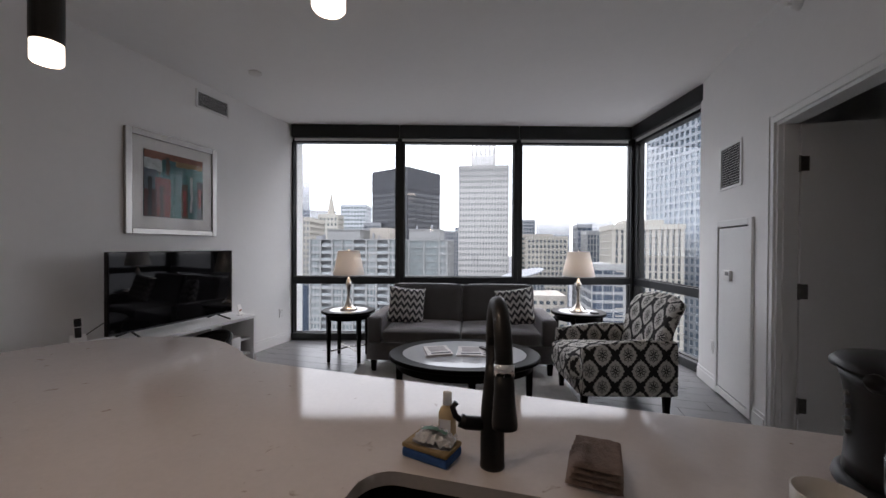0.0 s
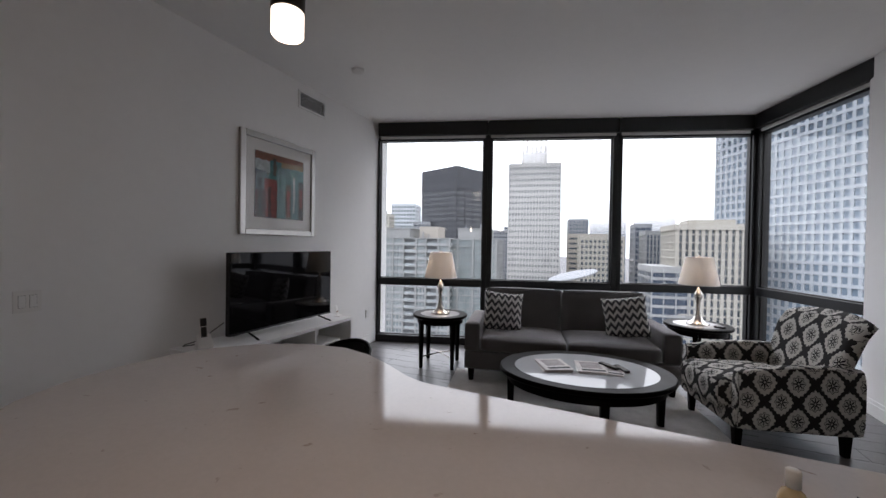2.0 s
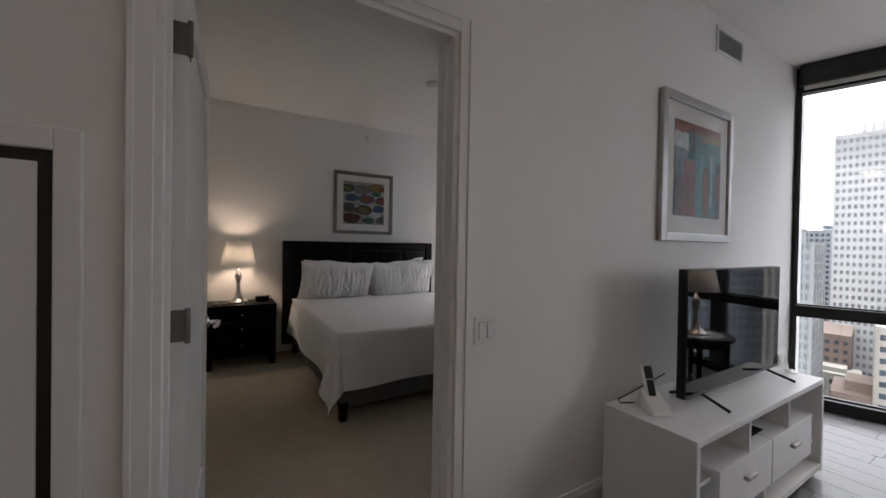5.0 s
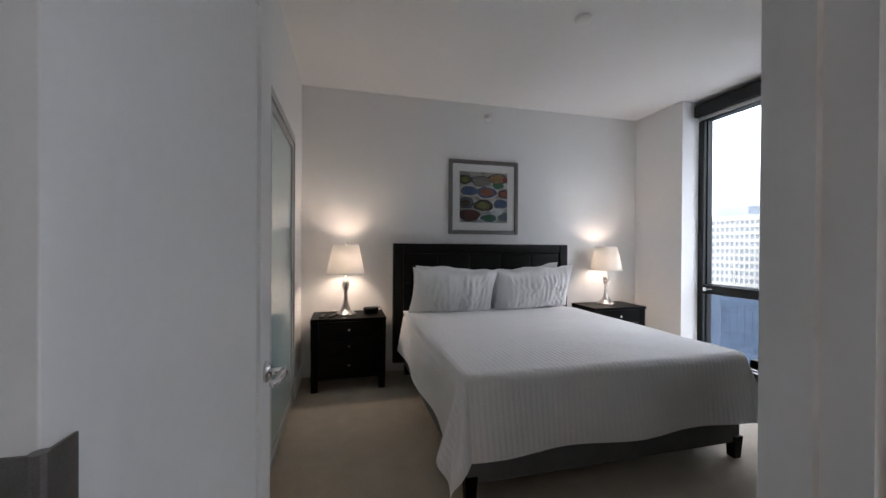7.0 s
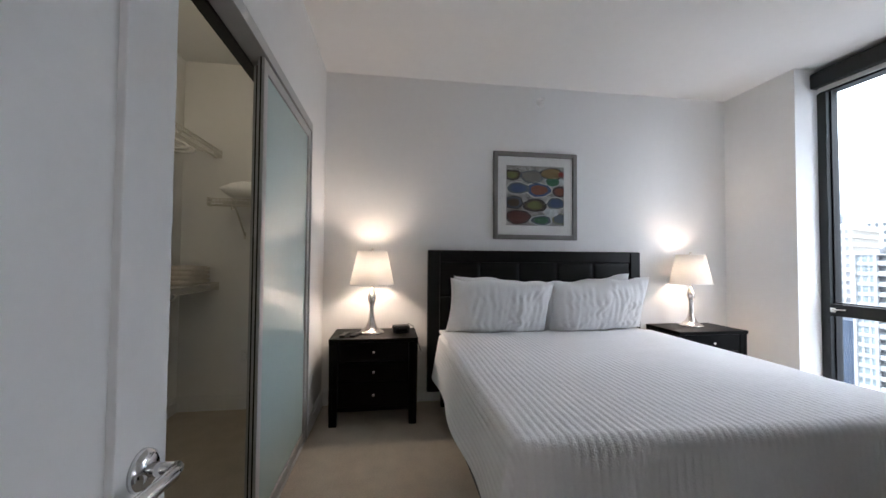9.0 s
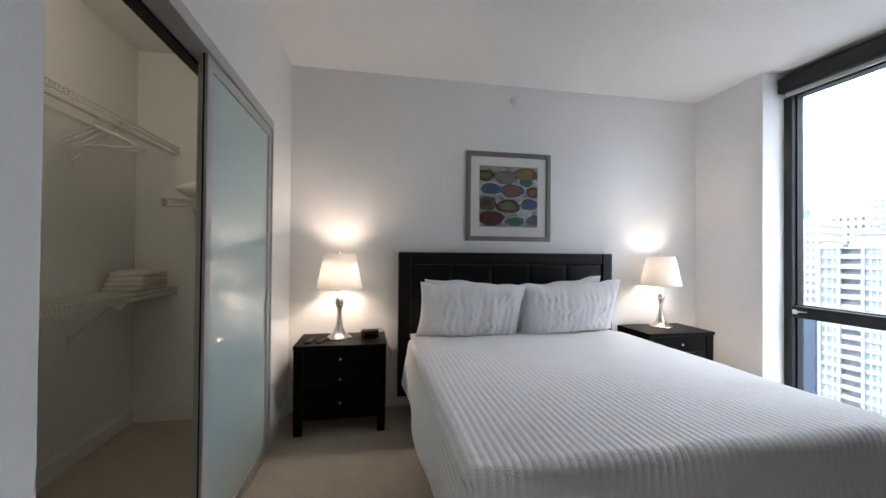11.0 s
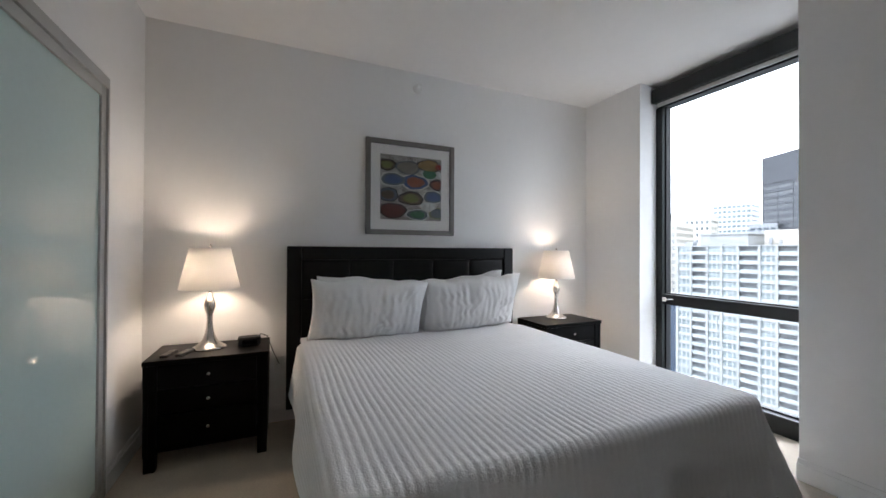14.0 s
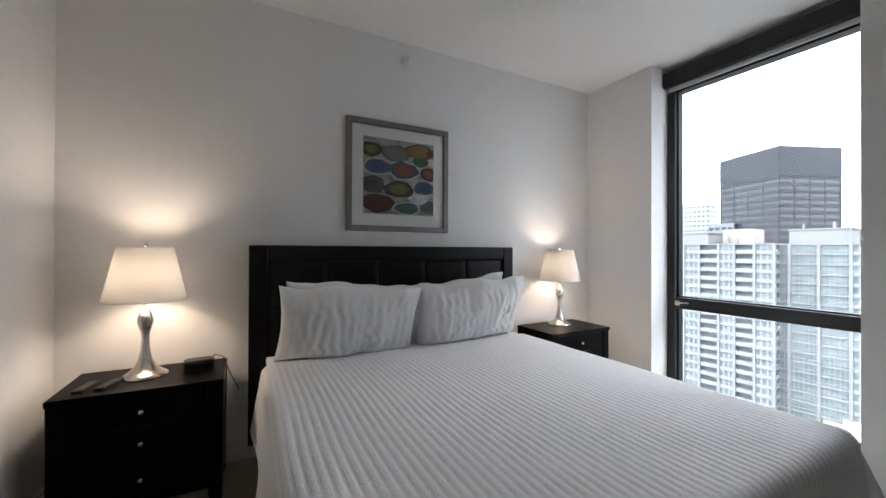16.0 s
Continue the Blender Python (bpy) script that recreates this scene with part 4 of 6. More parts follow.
# ---- kitchen peninsula ----
COUNTER = 0.835
SX0, SX1, SY1, SY0 = -0.215, 0.46, 1.0, 0.52     # sink opening
front = 0.30
ring = [(-1.05, 1.58), (-1.14, 1.615), (-1.29, 1.71), (-1.45, 1.795), (-1.63, 1.845), (-1.80, 1.825), (-1.95, 1.775), (-2.10, 1.68), (-2.225, 1.54), (-2.285, 1.39), (-2.30, 1.20), (-2.275, 1.01), (-2.205, 0.855), (-2.10, 0.725), (-1.95, 0.61), (-1.75, 0.52), (-1.45, 0.44), (-1.15, 0.42)]
counter = thing("worktop", O, "pale veined quartz peninsula worktop with a rounded end", "worktop")
part("slab", Geo().prism([(1.60, SY1), (1.60, 1.46), (0.94, 1.49), (0.40, 1.512), (SX0, 1.537), (SX0, SY1)], COUNTER - 0.032, COUNTER), QUARTZ, counter)
lp = [(SX0, 1.537), (-0.38, 1.545), (-0.84, 1.565)] + ring + [(-0.9, 0.46), (-0.6, 0.44), (-0.4, 0.38), (SX0, front)]
part("slab", Geo().prism(lp, COUNTER - 0.032, COUNTER), QUARTZ, counter)
part("slab", Geo().prism([(SX1, front), (1.60, front), (1.60, SY1), (SX1, SY1)], COUNTER - 0.032, COUNTER), QUARTZ, counter)
part("slab", Geo().prism([(SX0, front), (SX1, front), (SX1, SY0), (SX0, SY0)], COUNTER - 0.032, COUNTER), QUARTZ, counter)
base = thing("base_cabinet", O, "white base cabinets under the peninsula", "cabinet")
part("body", Geo().box(-0.75, 1.60, 0.36, SY0 - 0.03, -0.012, COUNTER - 0.034).box(-0.75, 1.60, SY1 + 0.03, 1.28, -0.012, COUNTER - 0.034).box(-0.75, SX0 - 0.03, SY0, SY1, -0.012, COUNTER - 0.034).box(SX1 + 0.03, 1.60, SY0, SY1, -0.012, COUNTER - 0.034), WHITE_LACQUER, base)
part("support_post", Geo().lathe([(0.04, -0.012), (0.04, COUNTER - 0.034)], 20, -1.6, 1.02), ALU, base)
for cx, cy, a0 in ((SX0, SY1, 90), (SX1, SY1, 0)):
    r_ = 0.075
    ox, oy = cx + (r_ if a0 == 90 else -r_), cy - r_
    part("corner_fillet", Geo().prism([(cx, cy)] + [(ox + r_ * math.cos(radians(a0 + 9 * k)), oy + r_ * math.sin(radians(a0 + 9 * k))) for k in range(10)], COUNTER - 0.032, COUNTER), QUARTZ, counter)
sink = thing("sink", O, "dark composite sink set under the worktop", "sink")
zb = COUNTER - 0.23
sk = Geo().box(SX0 - 0.02, SX1 + 0.02, SY0 - 0.02, SY1 + 0.02, zb - 0.01, zb)
part("bowl", sk.box(SX0 - 0.025, SX0 - 0.004, SY0, SY1, zb, COUNTER - 0.034).box(SX1 + 0.004, SX1 + 0.025, SY0, SY1, zb, COUNTER - 0.034).box(SX0 - 0.025, SX1 + 0.025, SY1 + 0.003, SY1 + 0.025, zb, COUNTER - 0.034).box(SX0 - 0.025, SX1 + 0.025, SY0 - 0.025, SY0 - 0.004, zb, COUNTER - 0.034), MATT_BLACK, sink)
part("drain", Geo().lathe([(0.045, zb), (0.045, zb + 0.004), (0.03, zb + 0.002)], 24, 0.13, 0.76), CHROME, sink)

FX, FY = 0.056, 1.085
f = thing("kitchen_faucet", pose(FX, FY, COUNTER, 0, 0, 14) @ Matrix.Scale(1.14, 4), "matt black pull-down kitchen faucet", "faucet")
part("body", Geo().lathe([(0.0255, 0), (0.0255, 0.006), (0.0245, 0.010), (0.0245, 0.09), (0.0225, 0.13), (0.0185, 0.17), (0.0145, 0.21)], 28), MATT_BLACK, f, smooth=True)
arc = [(0, 0, 0.15), (0, 0, 0.26)] + [(0.0, -0.085 + 0.085 * math.cos(a * math.pi / 12), 0.25 + 0.095 * math.sin(a * math.pi / 12)) for a in range(0, 12)] + [(0, -0.172, 0.25)]
part("spout", Geo().tube(arc, 0.0145, 14), MATT_BLACK, f, smooth=True)
part("spray_collar", Geo().tube([(0, -0.171, 0.262), (0, -0.174, 0.245)], 0.0165, 18), CHROME, f, "thin chrome ring", smooth=True)
part("spray_head", Geo().tube([(0, -0.174, 0.247), (0, -0.177, 0.22), (0, -0.182, 0.172), (0, -0.183, 0.165)], 0.02, 18, radii=[0.0155, 0.0165, 0.0205, 0.0195]), MATT_BLACK, f, smooth=True)
part("lever", Geo().tube([(-0.02, 0, 0.085), (-0.055, 0, 0.087), (-0.066, 0, 0.092)], 0.014, 12).tube([(-0.06, 0, 0.088), (-0.076, -0.0, 0.10), (-0.082, 0, 0.118), (-0.074, 0, 0.128)], 0.0065, 8), MATT_BLACK, f, smooth=True)

SOAP = material("pale_soap", (0.62, 0.48, 0.28), 0.18, grain=0.05)
bt = thing("soap_bottle", pose(-0.075, 1.165, COUNTER) @ Matrix.Diagonal((1.0, 1.0, 0.86, 1)), "small bottle of golden hand soap", "bottle")
part("bottle", Geo().lathe([(0.021, 0), (0.023, 0.004), (0.023, 0.085), (0.018, 0.10), (0.010, 0.108), (0.010, 0.115)], 24), SOAP, bt, smooth=True)
part("cap", Geo().lathe([(0.012, 0.112), (0.012, 0.148), (0.010, 0.150)], 20), WHITE_PLASTIC, bt, smooth=True)
part("label", Geo().box(-0.015, 0.015, -0.0242, -0.0232, 0.02, 0.075), LINEN, bt, "cream paper label")
SPONGE = material("blue_sponge", (0.03, 0.10, 0.30), 0.9, grain=0.3, scale=60, bump=0.6, bump_scale=300)
SCRUB = material("tan_scrub", (0.28, 0.20, 0.10), 0.95, grain=0.3, scale=60, bump=0.6, bump_scale=300)
sp = thing("sponge_pack", pose(-0.092, 1.085, COUNTER, 0, 0, -14) @ Matrix.Scale(1.14, 4), "blue sponge in clear film wrapping", "sponge")
part("sponge", Geo().box(-0.055, 0.055, -0.035, 0.035, 0, 0.020), SPONGE, sp, bevel=0.005)
part("scrub_layer", Geo().box(-0.055, 0.055, -0.035, 0.035, 0.0205, 0.030), SCRUB, sp, bevel=0.003)
FOIL = material("foil_wrap", (0.66, 0.66, 0.66), 0.2, 0.4, grain=0.25, scale=30)
pk = Geo().grid(34, 24, lambda a, bb: ((a - 0.5) * 0.085, (bb - 0.5) * 0.055, 0.040 + 0.018 * (1 - (2 * a - 1) ** 2) * (1 - (2 * bb - 1) ** 2) + 0.011 * noise.noise(Vector((a * 9, bb * 7, 1)))))
pk.grid(14, 10, lambda a, bb: ((a - 0.5) * 0.085, (bb - 0.5) * 0.055, 0.036 - 0.005 * (1 - (2 * a - 1) ** 2)))
whole("sweet_packet", pk, FOIL, sp.matrix_basis @ pose(0.005, 0.0, 0.0, 0, 5, 12), "crumpled silver packet on the sponge", "packet", smooth=True)
packet = bpy.data.objects["sweet_packet"]
part("printed_band", Geo().grid(8, 3, lambda a, bb: (-0.03 + a * 0.055, -0.012 + bb * 0.014, 0.0565 + 0.006 * (1 - (2 * a - 1) ** 2))), PEBBLES[6], packet)
TOWEL = material("brown_waffle_cloth", (0.24, 0.175, 0.145), 0.95, grain=0.2, scale=60, bump=0.9, bump_scale=190)
tw = thing("dish_cloth", pose(0.282, 1.115, COUNTER, 0, 0, -7) @ Matrix.Scale(1.14, 4), "folded brown waffle-weave dish cloth", "cloth")
for k in range(4):
    def fold(a, bb, k=k, s=1):
        u, v = 2 * a - 1, 2 * bb - 1
        h = 0.0065 * (1 - abs(u) ** 8) ** 0.5 * (1 - abs(v) ** 8) ** 0.5
        return (u * (0.050 - 0.002 * k) + 0.002 * k, v * 0.062, 0.0068 + k * 0.0115 + s * h + 0.0018 * noise.noise(Vector((u * 3, v * 3, k))) + (0.0012 * math.sin(u * 30) * math.sin(v * 34) if s > 0 else 0))
    fg = Geo().grid(22, 26, fold).grid(22, 26, lambda a, bb, k=k: fold(a, bb, k, -1))
    part("fold", fg, TOWEL, tw, smooth=True)

cm = thing("coffee_maker", pose(0.905, 1.22, COUNTER, 0, 0, -20) @ Matrix.Scale(1.16, 4), "black coffee maker with a flared lid on the worktop", "coffee maker")
part("base", Geo().lathe([(0.098, 0), (0.100, 0.004), (0.097, 0.016), (0.088, 0.022)], 40, sx=1.0, sy=1.15), BLACK_PLASTIC, cm, smooth=True)
part("body", Geo().lathe([(0.086, 0.02), (0.083, 0.05), (0.080, 0.10), (0.081, 0.15), (0.087, 0.19), (0.094, 0.215)], 40, sx=1.0, sy=1.15), BLACK_PLASTIC, cm, smooth=True)
part("lid", Geo().lathe([(0.094, 0.216), (0.104, 0.220), (0.104, 0.226), (0.094, 0.236), (0.050, 0.243), (0.001, 0.245)], 40, sx=1.0, sy=1.15), BLACK_PLASTIC, cm, "flared black lid", smooth=True)
part("spout", Geo().tube([(-0.06, -0.085, 0.212), (-0.075, -0.112, 0.222)], 0.014, 12, radii=[0.018, 0.010]), BLACK_PLASTIC, cm, smooth=True)
for k in range(4):
    part("button", Geo().tube([(-0.080, -0.02, 0.10 + 0.024 * k), (-0.088, -0.022, 0.10 + 0.024 * k)], 0.005, 10), HINGE, cm)
CERAMIC = material("cream_ceramic", (0.70, 0.66, 0.60), 0.25, grain=0.03)
mg = thing("mug", pose(0.63, 0.975, COUNTER) @ Matrix.Scale(1.14, 4), "cream ceramic mug beside the sink", "mug")
part("cup", Geo().lathe([(0.033, 0.0), (0.040, 0.004), (0.044, 0.05), (0.045, 0.095), (0.042, 0.095), (0.040, 0.05), (0.036, 0.008), (0.001, 0.007)], 36), CERAMIC, mg, smooth=True)
part("handle", Geo().tube([(0.043, 0, 0.075), (0.065, 0, 0.075), (0.074, 0, 0.05), (0.062, 0, 0.025), (0.042, 0, 0.024)], 0.006, 10), CERAMIC, mg, smooth=True)
jar = thing("packet_jar", pose(0.83, 1.08, COUNTER) @ Matrix.Scale(1.14, 4), "glass jar full of white sachets", "jar")
jb = part("jar", Geo().lathe([(0.04, 0), (0.044, 0.004), (0.046, 0.11), (0.0445, 0.11), (0.0425, 0.006), (0.001, 0.005)], 28), GLASS, jar, smooth=True)
jb.visible_shadow = False
rj = random.Random(2)
for k in range(9):
    part("sachet", Geo().box(-0.012, 0.012, -0.002, 0.002, 0.006, 0.125), LINEN, jar, m=pose(rj.uniform(-0.02, 0.02), rj.uniform(-0.02, 0.02), 0.002, rj.uniform(-9, 9), rj.uniform(-9, 9), rj.uniform(0, 180)))


def pendant(x, y, z, label):
    p = thing("pendant_lamp", pose(x, y, z), label, "pendant lamp", "kitchen pendants")
    part("housing", Geo().lathe([(0.032, 0.050), (0.033, 0.055), (0.033, 0.33), (0.030, 0.335), (0.006, 0.34)], 32), MATT_BLACK, p, "matt black cylinder housing", smooth=False)
    part("diffuser", Geo().lathe([(0.001, 0.0), (0.027, 0.0), (0.031, 0.005), (0.031, 0.049)], 32), DIFFUSER, p, "glowing white glass diffuser", smooth=True)
    part("cord", Geo().tube([(0, 0, 0.335), (0, 0, CEILING - z)], 0.0025, 6), BLACK_PLASTIC, p)
    part("canopy", Geo().lathe([(0.055, CEILING - z - 0.025), (0.06, CEILING - z - 0.02), (0.06, CEILING - z)], 28), MATT_BLACK, p)
    return p


DIFFUSER = glow("pendant_glass", (1.0, 0.86, 0.70), 4.0)
for x in (-1.007, -0.222):
    pendant(x, 0.835, 1.79, "black cylinder pendant with a lit glass end")
    bulb("pendant_light", x, 0.835, 1.765, PENDANT, (1, 0.8, 0.6), 0.04)

st = thing("bar_stool", pose(-1.66, 1.76, 0, 0, 0, -23), "dark stool with a low curved back", "stool")
bk = Geo()
bk.grid(20, 4, lambda a, bb: (0.22 * math.sin((a - 0.5) * 2.2), 0.22 * math.cos((a - 0.5) * 2.2) - 0.02, 0.68 + bb * (0.17 - 0.05 * abs(2 * a - 1) ** 2)))
bk.grid(20, 4, lambda a, bb: (0.205 * math.sin((a - 0.5) * 2.2), 0.205 * math.cos((a - 0.5) * 2.2) - 0.02, 0.68 + bb * (0.17 - 0.05 * abs(2 * a - 1) ** 2)))
part("backrest", bk, LEATHER, st, smooth=True)
part("top_rail", Geo().tube([(0.213 * math.sin((a / 20 - 0.5) * 2.2), 0.213 * math.cos((a / 20 - 0.5) * 2.2) - 0.02, 0.85 - 0.05 * abs(a / 10 - 1) ** 2) for a in range(21)], 0.012, 8), ESPRESSO, st, smooth=True)
part("seat", Geo().lathe([(0.19, 0.60), (0.21, 0.61), (0.21, 0.65), (0.19, 0.665), (0.001, 0.67)], 32), LEATHER, st)
for k in range(4):
    a = radians(45 + 90 * k)
    part("leg", Geo().tube([(0.15 * math.cos(a), 0.15 * math.sin(a), 0.61), (0.21 * math.cos(a), 0.21 * math.sin(a), -0.012)], 0.015, 10), ESPRESSO, st)
for sgn in (-1, 1):
    part("back_post", Geo().tube([(sgn * 0.17, 0.10, 0.62), (sgn * 0.20, 0.12, 0.70)], 0.011, 8), ESPRESSO, st)

# things on the coffee table
PAPER = material("magazine_cover", (0.62, 0.58, 0.56), 0.35, grain=0.3, scale=14)
PINK = material("magazine_photo", (0.27, 0.23, 0.225), 0.35, grain=0.5, scale=18)


def magazine(x, y, rz, w, h, n, label, mats):
    mgz = thing("magazine", COFFEE @ pose(x, y, 0.412, 0, 0, rz), label, "magazine", "magazines on the coffee table")
    for k in range(n):
        part("cover", Geo().box(-w / 2, w / 2, -h / 2, h / 2, k * 0.006, k * 0.006 + 0.0055), mats[k % len(mats)], mgz, m=pose(0.004 * k, 0.003 * k, 0, 0, 0, 3 * k), bevel=0.001)
    part("photo", Geo().box(-w * 0.35, w * 0.35, -h * 0.15, h * 0.38, n * 0.006, n * 0.006 + 0.0012), PINK, mgz, m=pose(0.004 * n, 0.003 * n, 0, 0, 0, 3 * n))
    part("title_bar", Geo().box(-w * 0.4, w * 0.4, -h * 0.4, -h * 0.27, n * 0.006, n * 0.006 + 0.0012), BLACK_PLASTIC, mgz, m=pose(0.004 * n, 0.003 * n, 0, 0, 0, 3 * n))


magazine(-0.24, 0.0, 8, 0.22, 0.28, 3, "stack of glossy magazines", (PAPER, PINK))
magazine(0.05, 0.02, -6, 0.22, 0.28, 2, "open pale brochure on glass", (MAT_BOARD, PAPER))
magazine(0.22, -0.02, -20, 0.15, 0.22, 1, "thin dark leaflet on glass", (PAPER,))


def remote(m, label):
    r = thing("remote_control", m, label, "remote control", "remote controls")
    part("body", Geo().prism(rounded(-0.023, 0.023, -0.085, 0.085, 0.012), 0, 0.016), BLACK_PLASTIC, r, bevel=0.003)
    kk = Geo()
    for i in range(6):
        for j in range(3):
            kk.box(-0.016 + j * 0.012, -0.008 + j * 0.012, -0.06 + i * 0.019, -0.05 + i * 0.019, 0.016, 0.0178)
    part("keys", kk, HINGE, r)
    return r


remote(COFFEE @ pose(0.20, 0.06, 0.420, 0, 0, 35), "slim black remote control on a leaflet")
remote(COFFEE @ pose(0.29, 0.03, 0.412, 0, 0, 15), "slim black remote control on the coffee table")
whole("coaster", Geo().lathe([(0.05, 0), (0.05, 0.012), (0.046, 0.014)], 28), BLACK_PLASTIC, pose(TR[0] + 0.17, TR[1] - 0.10, 0.585), "round black puck on the end table", "coaster")


# wall and ceiling fittings
def grille(name, m, w, h, n, label, dark):
    gl = thing(name, m, label, "air vent")
    for x0, x1, z0, z1 in ((-w / 2, -w / 2 + 0.025, 0, h), (w / 2 - 0.025, w / 2, 0, h), (-w / 2 + 0.025, w / 2 - 0.025, 0, 0.025), (-w / 2 + 0.025, w / 2 - 0.025, h - 0.025, h)):
        part("frame", Geo().box(x0, x1, 0, 0.012, z0, z1), TRIM, gl, bevel=0.003)
    part("backing", Geo().box(-w / 2 + 0.025, w / 2 - 0.025, 0, 0.0015, 0.025, h - 0.025), dark, gl)
    for k in range(n):
        z = 0.03 + (h - 0.06) * (k + 0.5) / n
        part("slat", Geo().box(-w / 2 + 0.025, w / 2 - 0.025, -0.001, 0.001, -0.0024, 0.0024), TRIM, gl, m=pose(0, 0.007, z, 40))
    return gl


DUCT = material("duct_dark", (0.03, 0.03, 0.03), 0.8, grain=0.1)
grille("air_vent", pose(TVX, 3.47, 2.78, 0, 0, -90), 0.42, 0.19, 10, "white wall register with slanted slats", DUCT)
grille("air_vent", pose(RIGHTX, 4.03, 1.86, 0, 0, 90), 0.40, 0.39, 15, "white return-air grille on the wall", DUCT)


def access_panel(m, w, h, label, gap):
    a = thing("access_panel", m, label, "access panel")
    for x0, x1, z0, z1 in ((-w / 2, -w / 2 + 0.055, 0, h), (w / 2 - 0.055, w / 2, 0, h), (-w / 2 + 0.055, w / 2 - 0.055, 0, 0.055), (-w / 2 + 0.055, w / 2 - 0.055, h - 0.055, h)):
        part("frame", Geo().box(x0, x1, 0, 0.022, z0, z1), TRIM, a, bevel=0.004)
    part("gap", Geo().box(-w / 2 + 0.055, w / 2 - 0.055, 0, 0.002, 0.055, h - 0.055), DUCT, a)
    part("panel", Geo().box(-w / 2 + 0.055 + gap, w / 2 - 0.055 - gap, 0.002, 0.012, 0.055 + gap, h - 0.055 - gap), TRIM, a, bevel=0.002)
    return a


access_panel(pose(RIGHTX, 3.96, 0.015, 0, 0, 90), 0.66, 1.57, "white framed utility panel in the wall", 0.013)
access_panel(pose(TVX, -0.33, 0.06, 0, 0, -90), 0.62, 1.60, "white framed utility panel beside the bedroom door", 0.03)
th = thing("thermostat", pose(RIGHTX - 0.012, 4.02, 1.06, 0, 0, 90), "small white thermostat on the utility panel", "thermostat")
part("case", Geo().box(-0.06, 0.06, 0, 0.022, 0, 0.09), WHITE_PLASTIC, th, bevel=0.005)
part("display", Geo().box(-0.045, 0.02, 0.022, 0.0232, 0.045, 0.075), HINGE, th)


def plate(name, m, w, h, n, label, category):
    p = thing(name, m, label, category)
    part("plate", Geo().box(-w / 2, w / 2, 0, 0.009, 0, h), WHITE_PLASTIC, p, bevel=0.003)
    for k in range(n):
        x = (k - (n - 1) / 2) * 0.045
        part("rocker", Geo().box(x - 0.014, x + 0.014, 0.0095, 0.013, h * 0.22, h * 0.78), TRIM, p, bevel=0.002)
        # dark plate behind each rocker draws the shadow groove round it
        part("rocker_gap", Geo().box(x - 0.0152, x + 0.0152, 0.009, 0.0095, h * 0.21, h * 0.79), HINGE, p)
    return p


plate("light_switch", pose(TVX, 1.27, 0.965, 0, 0, -90), 0.115, 0.12, 2, "double white rocker switch", "switch")
plate("power_outlet", pose(TVX, 4.55, 0.36, 0, 0, -90), 0.07, 0.115, 1, "white wall socket near the window", "outlet")
plate("power_outlet", pose(RIGHTX, 4.38, 0.34, 0, 0, 90), 0.07, 0.115, 1, "white wall socket beside the utility panel", "outlet")
plate("power_outlet", pose(HEADX, 0.93, 0.40, 0, 0, -90), 0.07, 0.115, 1, "white wall socket behind the bed", "outlet")
sd = thing("smoke_detector", pose(-2.62, 3.28, CEILING), "round white ceiling detector", "smoke detector")
part("cover", Geo().lathe([(0.001, -0.028), (0.04, -0.026), (0.058, -0.018), (0.062, 0)], 32), WHITE_PLASTIC, sd, smooth=True)
copy_thing(sd, pose(-5.45, 2.15, CEILING))
# unseen lamp above the opening, added for fill and suggested by yellow walls
cl = thing("closet_light", pose(-5.7, -0.55, CEILING), "small unseen dome light assumed inside the closet", "ceiling light")
part("dome", Geo().lathe([(0.001, -0.08), (0.06, -0.07), (0.11, -0.01)], 28), DIFFUSER, cl, "glowing frosted dome of an unseen lamp", smooth=True)
bulb("closet_bulb", -5.7, -0.55, CEILING - 0.14, 1.0, (1, 0.86, 0.52), 0.06)
# kitchen lamp added out of view for fill; no such lamp is known
dl = thing("ceiling_light", pose(-0.3, -1.3, CEILING), "added dome light on the kitchen ceiling, out of view", "ceiling light")
part("dome", Geo().lathe([(0.001, -0.11), (0.08, -0.10), (0.14, -0.06), (0.165, -0.012)], 32), DIFFUSER, dl, "glowing frosted dome of an unseen lamp", smooth=True)
part("rim", Geo().lathe([(0.17, -0.015), (0.175, 0.0)], 32), NICKEL, dl)
bulb("dome_light", -0.3, -1.3, CEILING - 0.2, 0.35, (1, 0.84, 0.68), 0.1)


def sprinkler(m, label):
    s_ = thing("sprinkler", m, label, "sprinkler")
    part("rosette", Geo().tube([(0, 0, 0), (0, 0.012, 0), (0, 0.045, 0)], 0.04, 24, radii=[0.045, 0.042, 0.028]), WHITE_PLASTIC, s_, smooth=True)
    part("head", Geo().tube([(0, 0.045, 0), (0, 0.075, 0.006)], 0.012, 12).box(-0.018, 0.018, 0.072, 0.076, -0.002, 0.02), WHITE_PLASTIC, s_)
    return s_


sprinkler(pose(HEADX, 2.10, 2.90, 0, 0, -90), "white sidewall sprinkler above the bed")
sprinkler(pose(RIGHTX, 3.12, 2.90, 0, 0, 90), "white sidewall sprinkler near the ceiling")

# ---- bedroom ----
bed = thing("bed", pose(HEADX, 2.045, 0), "king bed with black leather headboard and white bedding", "bed")
hbw, hbt = 2.13, 1.41
part("headboard_frame", Geo().box(0.012, 0.07, -hbw / 2, hbw / 2, 0.10, hbt), LEATHER, bed, "black leather headboard", bevel=0.008)
